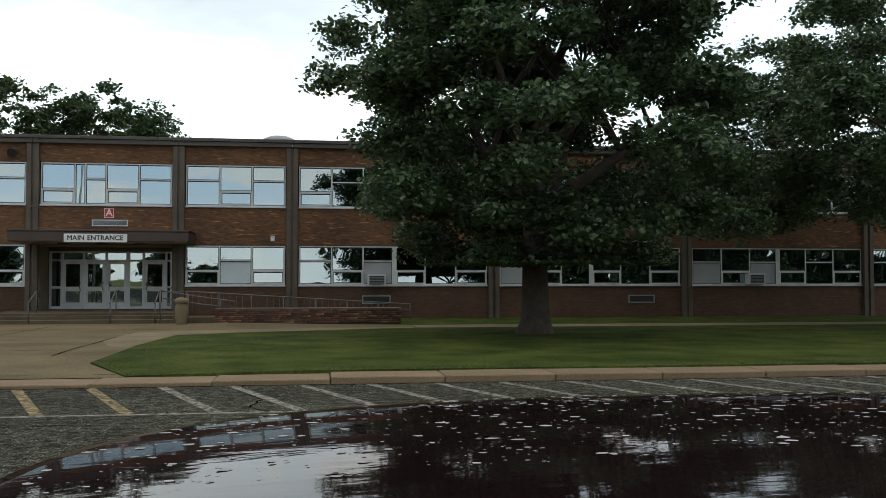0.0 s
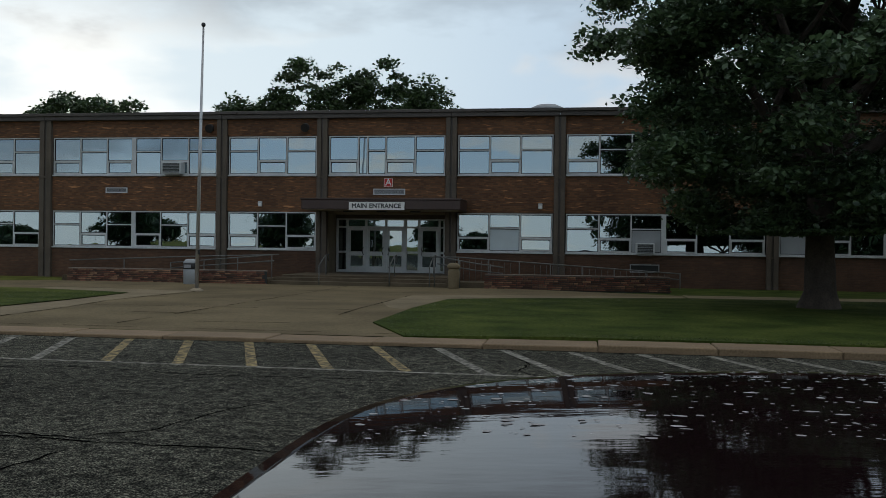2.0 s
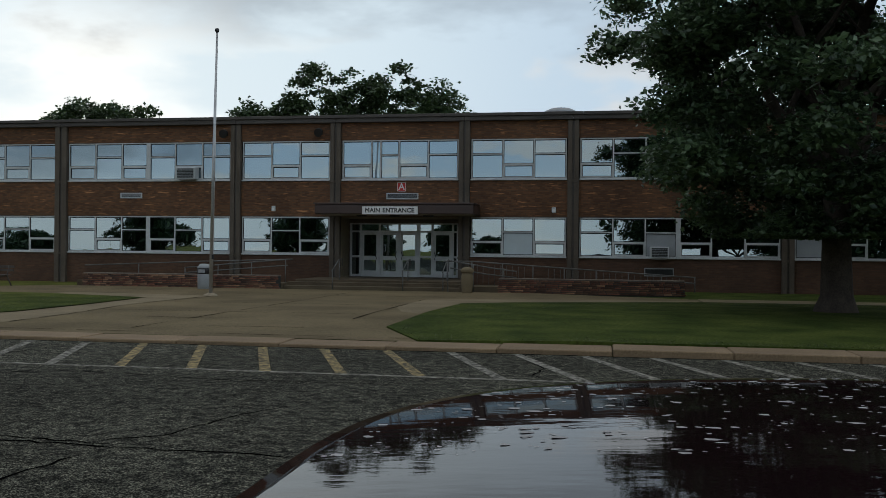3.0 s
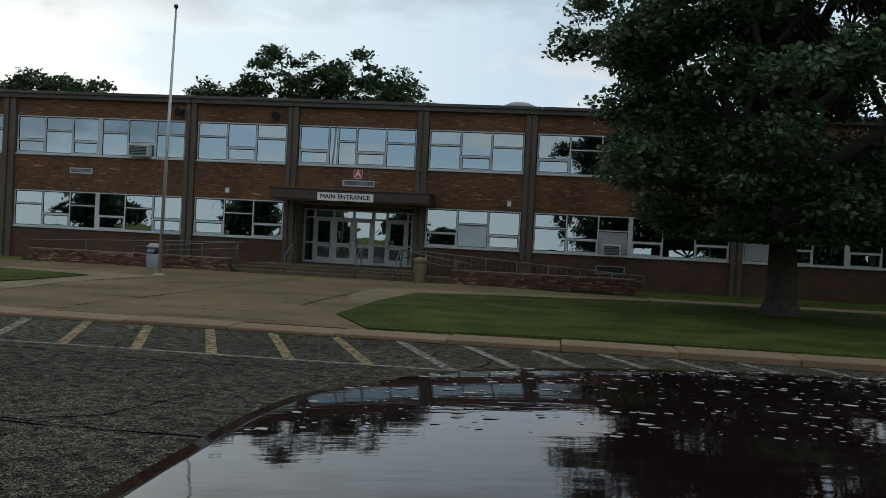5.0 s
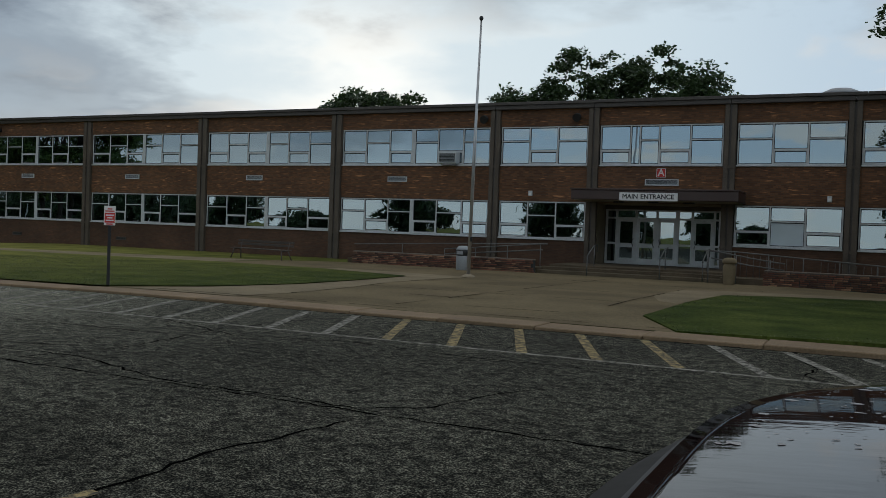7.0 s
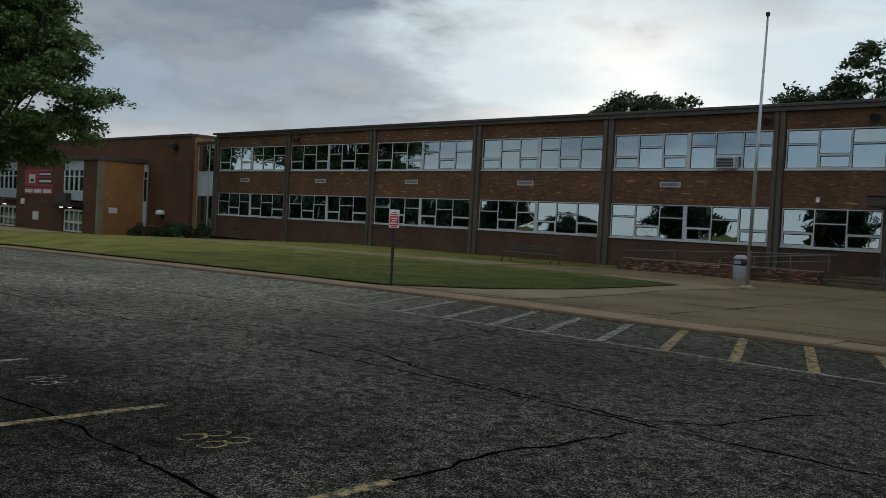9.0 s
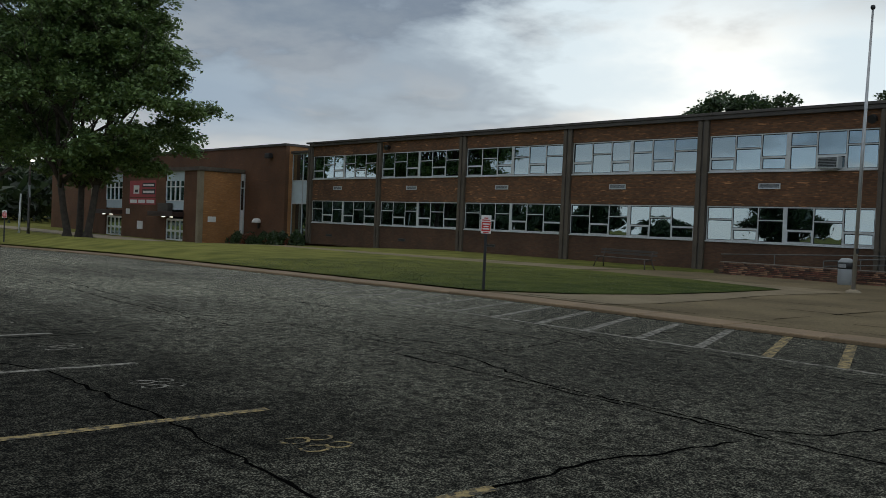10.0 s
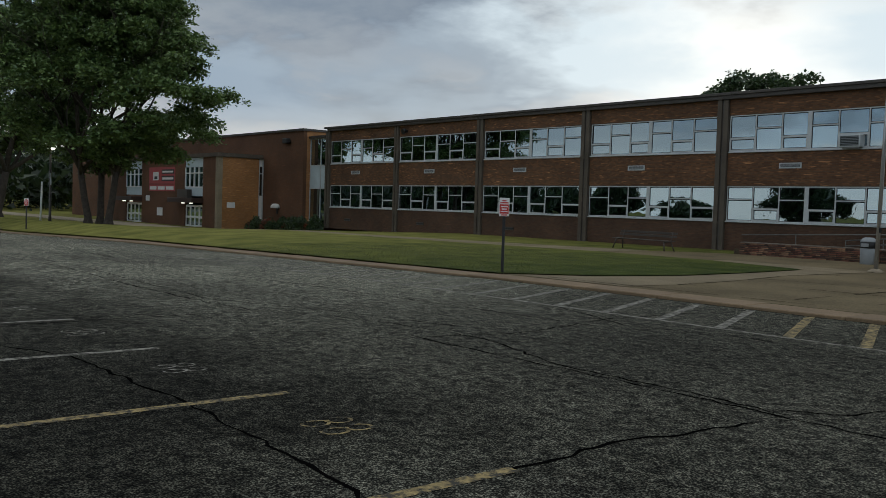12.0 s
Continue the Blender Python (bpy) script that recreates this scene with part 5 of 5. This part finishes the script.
    bm_box(bm, VX - 0.12, VX - 0.02, VY + 4.1, HY - 0.12, 4.2, 4.3)
    part("window_frame", bm, FRAME, sd)
    for j, (a, b) in enumerate(wins):
        w = empty("lobby_window", "tall lobby window with pale panels over glazed doors", "window", "lobby windows", "structure")
        box_part("panel", (a, b, VY + 0.08, VY + 0.16, 1.98, 2.84), BLUEPANEL, w, "pale blue-grey infill panel")
        box_part("panel", (a, b, VY + 0.08, VY + 0.16, 4.70, VT - 0.36), BLUEPANEL, w, "pale blue-grey infill panel")
        bm = bmesh.new()
        for k in range(5):
            x = a + (b - a) * k / 4
            bm_box(bm, max(a, x - 0.07), min(b, x + 0.07), VY + 0.02, VY + 0.14, 2.84, 4.70)
        bm_box(bm, a, b, VY + 0.03, VY + 0.13, 4.1, 4.2)
        bm_box(bm, a, b, VY + 0.03, VY + 0.13, 2.79, 2.88)
        part("window_frame", bm, WHITE, w)
        for k in range(4):
            x0_, x1_ = a + (b - a) * k / 4 + 0.07, a + (b - a) * (k + 1) / 4 - 0.07
            box_part("pane", (x0_, x1_, VY + 0.09, VY + 0.096, 2.88, 4.68), GLASS, w)
        d = empty("lobby_doors", "white-framed glazed lobby doors", "door", "lobby doors", "structure")
        bm = bmesh.new()
        for k in range(5):
            x = a + 0.05 + (b - a - 0.1) * k / 4
            bm_box(bm, x - 0.10, x + 0.10, VY + 0.15, VY + 0.25, -0.95, 1.1)
        for z in (-0.95, -0.1, 0.95):
            bm_box(bm, a + 0.15, b - 0.15, VY + 0.16, VY + 0.24, z, z + 0.2)
        part("door_frame", bm, WHITE, d)
        for k in range(4):
            x0_ = a + 0.15 + (b - a - 0.1) * k / 4
            x1_ = x0_ + (b - a - 0.1) / 4 - 0.2
            for z0_, z1_ in ((-0.75, -0.1), (0.1, 0.95)):
                box_part("pane", (x0_, x1_, VY + 0.2, VY + 0.206, z0_, z1_), GLASS, d)
        c = empty("lobby_canopy", "small dark canopy with lamps over the lobby doors", "canopy", "lobby canopies", "structure")
        box_part("slab", (a - (1.3 if j == 0 else 0.5), b + 0.2, VY - 1.2, VY - 0.005, 1.34, 1.80), CANOPY, c, "", 0.02)
        for k in (0.25, 0.7):
            bm = bmesh.new()
            bm_lathe(bm, [(0.14, 1.26), (0.16, 1.28), (0.16, 1.335)], a + (b - a) * k, VY - 0.6, 10)
            part("lamp_lens", bm, LAMP, c, "lit round lamp")
    box_part_top = box_part("speaker_box", (wins[0][0] - 0.6, wins[0][0] + 1.6, VY - 0.5, VY - 0.01, 1.82, 2.6), FASCIA)
    tagged(box_part_top, "dark box mounted over the lobby canopy", "box")
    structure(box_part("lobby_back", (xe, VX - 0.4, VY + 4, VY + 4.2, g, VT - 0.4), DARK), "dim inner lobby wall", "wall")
    # banner
    bn = empty("wall_banner", "red printed banner with dark panels on the brick", "banner")
    bx0, bx1, bz0, bz1 = -90.5, -84.25, 2.4, 4.8
    box_part("sheet", (bx0, bx1, VY - 0.04, VY - 0.004, bz0 + 0.75, bz1), BANNER, bn)
    box_part("strip", (bx0, bx1, VY - 0.04, VY - 0.004, bz0, bz0 + 0.66), BANNER, bn)
    for k, (a, b, c, d, m) in enumerate(((0.50, 0.98, 0.72, 0.90, BLACK), (0.50, 0.98, 0.42, 0.64, BLACK), (0.53, 0.93, 0.77, 0.84, WHITE), (0.53, 0.95, 0.48, 0.57, WHITE), (0.16, 0.38, 0.45, 0.80, WHITE), (0.22, 0.34, 0.50, 0.62, BLACK), (0.04, 0.30, 0.06, 0.20, WHITE), (0.36, 0.62, 0.06, 0.20, WHITE), (0.68, 0.96, 0.06, 0.20, WHITE))):
        W, Hh = bx1 - bx0, bz1 - bz0
        box_part("bar", (bx0 + a * W, bx0 + b * W, VY - 0.05 - 0.003 * k, VY - 0.042, bz0 + c * Hh, bz0 + d * Hh), m, bn)
    for x, z, w, h in ((-91.3, 1.4, 0.9, 0.55), (-88.4, -0.05, 1.3, 0.8)):
        nb = box_part("notice_board", (x, x + w, VY - 0.06, VY - 0.004, z, z + h), WHITE, None, "", 0.01)
        tagged(nb, "small white notice case on the brick", "notice board")
    nb = box_part("notice_board", (VX, VX + 0.05, VY + 0.8, VY + 1.6, 1.0, 1.5), WHITE, None, "", 0.01)
    tagged(nb, "small white plaque on the tan brick", "notice board")
    lp = empty("wall_lamp", "round white wall lamp low on the gym wall", "lamp", "", "", (-72.2, HY, 1.1))
    bm = bmesh.new()
    bm_lathe(bm, [(0.45, 0.0), (0.42, 0.2), (0.28, 0.38), (0.05, 0.42)], 0, -0.25, 16)
    part("shade", bm, WHITE, lp)
    box_part("mount", (-0.12, 0.12, -0.1, -0.002, -0.5, 0.4), BLACK, lp)
    fl = empty("wall_floodlight", "dark wall-mounted floodlight high on the gym", "lamp", "wall lamps", "", (-70.4, HY, 7.1))
    box_part("mount", (-0.2, 0.2, -0.12, -0.002, -0.15, 0.15), BLACK, fl)
    box_part("shade", (-0.45, 0.35, -0.5, -0.125, -0.2, 0.25), BLACK, fl, "", 0.05)


LAMP = bpy.data.materials.new("lit_lens")
LAMP.use_nodes = True
LAMP.node_tree.nodes["Principled BSDF"].inputs["Emission Color"].default_value = (1, 0.93, 0.8, 1)
LAMP.node_tree.nodes["Principled BSDF"].inputs["Emission Strength"].default_value = 4.0
BANNER = material("red_banner_vinyl", (0.42, 0.07, 0.075), 0.6, vary=0.15, scale=1.5)
make_wing()


def shrub(x, y, w, h, seed, mat, label):
    npr = np.random.default_rng(seed)
    n = 900
    c = npr.normal(size=(n, 3))
    c /= np.linalg.norm(c, axis=1)[:, None]
    c *= (npr.random(n) ** 0.4)[:, None] * np.array([w, w * 0.7, h * 0.6])
    c[:, 2] = np.abs(c[:, 2]) * 1.5
    q, r = npr.normal(size=(n, 3)) * 0.09, npr.normal(size=(n, 3)) * 0.09
    v = np.stack([c - q, c + r, c + q], 1).reshape(-1, 3)
    v[:, 2] = np.maximum(v[:, 2], -0.05)
    me = bpy.data.meshes.new("shrub")
    me.from_pydata(v.tolist(), [], np.arange(3 * n).reshape(-1, 3).tolist())
    me.materials.append(mat)
    ob = tagged(new("shrub", me), label, "shrub", "flower bed")
    ob.location = (x, y, gz(x, y) - 0.02)


rs = random.Random(9)
for k in range(16):
    x = -76 + k * 0.95
    shrub(x + rs.uniform(-0.3, 0.3), 40.2 - 0.15 * k * 0.4 + rs.uniform(-0.5, 0.5), rs.uniform(0.6, 1.0), rs.uniform(0.6, 1.3), k, LEAF_RED if k % 4 == 2 else LEAF_FAR, "low shrub with dull red flowers in the bed" if k % 4 == 2 else "low dark shrub in the flower bed by the wall")


def grass_blades():
    """Short uneven blades over the nearer lawn."""
    npr = np.random.default_rng(14)
    n = 95000
    x, y = npr.uniform(-30, 22, n), 15.25 + 14.5 * npr.random(n) ** 1.3
    left = np.interp(y, [15.2, 17.1, 19.7, 22.9, 26.6], [-15.95, -14.45, -13.8, -13.85, -14.1])
    right = np.interp(y, [15.2, 17.9, 22.6, 26.7, 27.8, 30], [-2.8, -3.95, -4.0, -3.75, -2.1, 3.7])
    keep = ((x < left) & (y < 26.3)) | (x > right)
    x, y = x[keep], y[keep]
    n = len(x)
    z = np.array([gz(a, b) for a, b in zip(x, y)]) + 0.028
    h, w, a = npr.uniform(0.012, 0.036, n), npr.uniform(0.008, 0.018, n), npr.uniform(0, 6.283, n)
    dx, dy = np.cos(a) * w, np.sin(a) * w
    lx, ly = npr.normal(size=n) * 0.03, npr.normal(size=n) * 0.03
    v = np.stack([np.stack([x - dx, y - dy, z], 1), np.stack([x + dx, y + dy, z], 1), np.stack([x + lx, y + ly, z + h], 1)], 1).reshape(-1, 3)
    me = bpy.data.meshes.new("grass")
    me.from_pydata(v.tolist(), [], np.arange(3 * n).reshape(-1, 3).tolist())
    me.materials.append(BLADE)
    tagged(new("grass", me), "short uneven blades of mown grass", "grass", "", "stuff")


grass_blades()


def street_lamp(x, y):
    z = gz(x, y)
    s = empty("street_lamp", "slim dark lamp post on the far lawn", "lamp", "", "", (x, y, z))
    bm = bmesh.new()
    bm_tube(bm, [(0, 0, -0.1), (0, 0, 0.5), (0, 0, 5.3)], 0.1, 8, [0.14, 0.1, 0.07])
    part("post", bm, FASCIA, s)
    box_part("lamp_head", (-0.5, 0.5, -0.2, 0.2, 5.3, 5.45), LAMP, s, "lit flat lamp head", 0.03)
    box_part("banner_arm", (-0.25, 0.25, -0.03, 0.03, 2.7, 3.6), PANEL, s, "small grey banner")


street_lamp(-69.4, 20.9)
bm = bmesh.new()
bm_tube(bm, [(0, 0, -0.1), (0.1, 0, 1.5), (0.24, 0, 3.0)], 0.08, 8, [0.09, 0.08, 0.06])
post = tagged(part("marker_post", bm, WHITE), "pale leaning post on the far lawn", "post")
post.location = (-71.6, 20.9, gz(-71.6, 20.9))
structure(sheet("far_drive", [(-150, 30.4), (-75, 30.4), (-75, 34.5), (-150, 34.5)], CONCRETE, 0.03, 0.1, "pale drive beyond the shade trees", "road"), "pale drive beyond the shade trees", "road")


# ---- the parked car ----
def car_paint():
    mt = bpy.data.materials.new("dusty_maroon_paint")
    mt.use_nodes = True
    nt = mt.node_tree
    N, L = nt.nodes.new, nt.links.new
    b = nt.nodes["Principled BSDF"]
    b.inputs["Base Color"].default_value = (0.0095, 0.0045, 0.0053, 1)
    b.inputs["Metallic"].default_value = 0.0
    b.inputs["Specular IOR Level"].default_value = 0.0
    b.inputs["Coat Weight"].default_value, b.inputs["Coat Roughness"].default_value = 0.72, 0.035
    co, no, mr = N("ShaderNodeTexCoord"), N("ShaderNodeTexNoise"), N("ShaderNodeMapRange")
    no.inputs["Scale"].default_value, no.inputs["Detail"].default_value = 14, 6
    L(co.outputs["Object"], no.inputs["Vector"])
    mr.inputs[1].default_value, mr.inputs[2].default_value = 0.4, 0.75
    mr.inputs[3].default_value, mr.inputs[4].default_value = 0.15, 0.4
    L(no.outputs[0], mr.inputs[0])
    L(mr.outputs[0], b.inputs["Roughness"])
    # dried runs and a rippled film over the clear coat
    mp, rip, bp = N("ShaderNodeMapping"), N("ShaderNodeTexNoise"), N("ShaderNodeBump")
    mp.inputs["Scale"].default_value = (9, 30, 9)
    L(co.outputs["Object"], mp.inputs[0])
    L(mp.outputs[0], rip.inputs["Vector"])
    rip.inputs["Scale"].default_value, rip.inputs["Detail"].default_value = 1.0, 4
    bp.inputs["Strength"].default_value, bp.inputs["Distance"].default_value = 0.07, 0.004
    L(rip.outputs[0], bp.inputs["Height"])
    L(bp.outputs[0], b.inputs["Coat Normal"])
    return mt


PAINT = car_paint()
TYRE = material("tyre_rubber", (0.02, 0.02, 0.02), 0.85, vary=0.3, scale=8)
RUBBER = material("black_weatherstrip", (0.012, 0.012, 0.012), 0.6, vary=0.3, scale=10)
DOORFRAME = material("dull_door_frame", (0.03, 0.028, 0.026), 0.75, vary=0.4, scale=9, fine=60, spec=0.2)
GRIT = material("dried_spots", (0.33, 0.315, 0.31), 0.8, vary=0.3, scale=20)
RX, RA, RB, RY0, RN = 0.6932, 0.665, 0.4784, 0.4794, 2.547
ROOF_Z, ROOF_EDGE = 1.5480, 1.523


def roof_point(u, a, back=False):
    """A point of the roof: u from the middle (0) to the rim (1), a the angle round it."""
    c, s = math.cos(a), math.sin(a)
    k = (abs(c) ** RN + abs(s) ** RN) ** (-1 / RN)
    b = 1.05 if s < 0 else RB
    x, y = RX + RA * c * k * u, RY0 + b * s * k * u
    return x, y, ROOF_Z - 0.0230 * u**2 - 0.002 * u**10


def make_car():
    car = empty("car", "dark maroon car with a dusty spotted roof", "car")
    n = 72
    bm = bmesh.new()
    us = [0.12, 0.3, 0.45, 0.55, 0.63, 0.70, 0.76, 0.81, 0.85, 0.885, 0.915, 0.94, 0.96, 0.98, 1.0]
    mid = bm.verts.new((RX, RY0, ROOF_Z))
    rings = [[bm.verts.new(roof_point(u, 2 * math.pi * k / n)) for k in range(n)] for u in us]
    rim = []
    for k in range(n):
        x, y, z = roof_point(1.0, 2 * math.pi * k / n)
        d = Vector((x - RX, y - RY0, 0)).normalized()
        rim.append(bm.verts.new((x - d.x * 0.012, y - d.y * 0.012, z - 0.016)))
    rings.append(rim)
    for k in range(n):
        bm.faces.new((mid, rings[0][k], rings[0][(k + 1) % n])).smooth = True
    for a, b in zip(rings, rings[1:]):
        for k in range(n):
            bm.faces.new((a[k], b[k], b[(k + 1) % n], a[(k + 1) % n])).smooth = b is not rim
    part("roof", bm, PAINT, car, "glossy maroon roof panel with dried spots")
    # weatherstrip round the roof, then the door frames
    bm = bmesh.new()
    pts = []
    for k in range(n + 1):
        x, y, z = roof_point(1.0, 2 * math.pi * k / n)
        d = Vector((x - RX, y - RY0, 0)).normalized()
        pts.append((x + d.x * 0.008, y + d.y * 0.008, ROOF_EDGE - 0.016))
    bm_tube(bm, pts, 0.006, 6)
    part("weatherstrip", bm, RUBBER, car, "black rubber weatherstrip")
    # painted door frames outside the weatherstrip
    bm = bmesh.new()
    rows = []
    for out, low in ((0.012, 0.020), (0.030, 0.024), (0.052, 0.040), (0.060, 0.062)):
        row = []
        for k in range(n):
            x, y, z = roof_point(1.0, 2 * math.pi * k / n)
            d = Vector((x - RX, y - RY0, 0)).normalized()
            row.append(bm.verts.new((x + d.x * out, y + d.y * out, ROOF_EDGE - low)))
        rows.append(row)
    for a, b in zip(rows, rows[1:]):
        for k in range(n):
            bm.faces.new((a[k], b[k], b[(k + 1) % n], a[(k + 1) % n])).smooth = True
    part("door_frame", bm, DOORFRAME, car, "dull dark door frame")
    # glasshouse and lower body
    def ring(bm, z, x0, x1, y0, y1, r):
        vs = []
        for cx, cy, a0 in ((x1 - r, y1 - r, 0), (x0 + r, y1 - r, 90), (x0 + r, y0 + r, 180), (x1 - r, y0 + r, 270)):
            for k in range(6):
                a = radians(a0 + 18 * k)
                vs.append(bm.verts.new((cx + r * math.cos(a), cy + r * math.sin(a), z)))
        return vs

    def loft(name, levels, mat, label=""):
        bm = bmesh.new()
        rs_ = [ring(bm, *q) for q in levels]
        for a, b in zip(rs_, rs_[1:]):
            for k in range(len(a)):
                bm.faces.new((a[k], a[(k + 1) % len(a)], b[(k + 1) % len(b)], b[k])).smooth = True
        bm.faces.new(rs_[0][::-1])
        bm.faces.new(rs_[-1])
        return part(name, bm, mat, car, label)

    loft("body", [(0.22, -0.18, 1.40, -2.0, 2.45, 0.2), (0.35, -0.30, 1.52, -2.1, 2.6, 0.25), (0.62, -0.31, 1.53, -2.12, 2.62, 0.3), (0.86, -0.27, 1.49, -2.05, 2.5, 0.35), (0.93, -0.2, 1.42, -1.9, 2.3, 0.4)], PAINT)
    loft("windows", [(0.932, -0.2, 1.42, -1.6, 1.75, 0.35), (1.2, -0.02, 1.36, -1.05, 1.30, 0.35), (1.49, 0.12, 1.22, -0.55, 0.88, 0.4)], GLASS, "dark tinted car glass")
    for x in (-0.19, 1.41):
        for y in (-1.3, 1.6):
            wh = empty("wheel", "", "")
            wh.parent = car
            bm = bmesh.new()
            prof = [(0.20, -0.1), (0.31, -0.1), (0.33, -0.06), (0.33, 0.06), (0.31, 0.1), (0.20, 0.1)]
            bm_lathe(bm, prof, 0, 0, 28)
            tyre = part("tyre", bm, TYRE, wh)
            bm = bmesh.new()
            bm_lathe(bm, [(0.03, -0.07), (0.2, -0.06), (0.2, 0.06), (0.03, 0.07)], 0, 0, 20)
            rim_ = part("rim", bm, STEEL, wh)
            wh.rotation_euler = (0, radians(90), 0)
            wh.location = (x, y, 0.33)
    for x in (0.0, 1.2):
        box_part("headlight", (x - 0.18, x + 0.18, 2.50, 2.60, 0.62, 0.76), GLASS, car, "clear headlight lens", 0.03)
    # dried spots and specks on the roof
    rnd = random.Random(31)
    bm = bmesh.new()
    for k in range(1500):
        u, a = math.sqrt(rnd.random()) * 0.97, rnd.uniform(0.0, math.pi)
        x, y, z = roof_point(u, a)
        r = rnd.choice((0.0006, 0.0008, 0.0010, 0.0013, 0.0016, 0.0022, 0.0034))
        m = rnd.randint(5, 7)
        ph = rnd.random()
        ex, ey = rnd.uniform(0.8, 2.0), 1.0
        vs = [bm.verts.new((x + r * ex * rnd.uniform(0.7, 1.2) * math.cos(6.283 * j / m + ph), y + r * ey * rnd.uniform(0.7, 1.2) * math.sin(6.283 * j / m + ph), z + 0.0004)) for j in range(m)]
        bm.faces.new(vs)
    sp = part("dried_spotting", bm, GRIT, car, "pale dried spots and specks")
    tagged(sp, "", "", "", "stuff")


make_car()
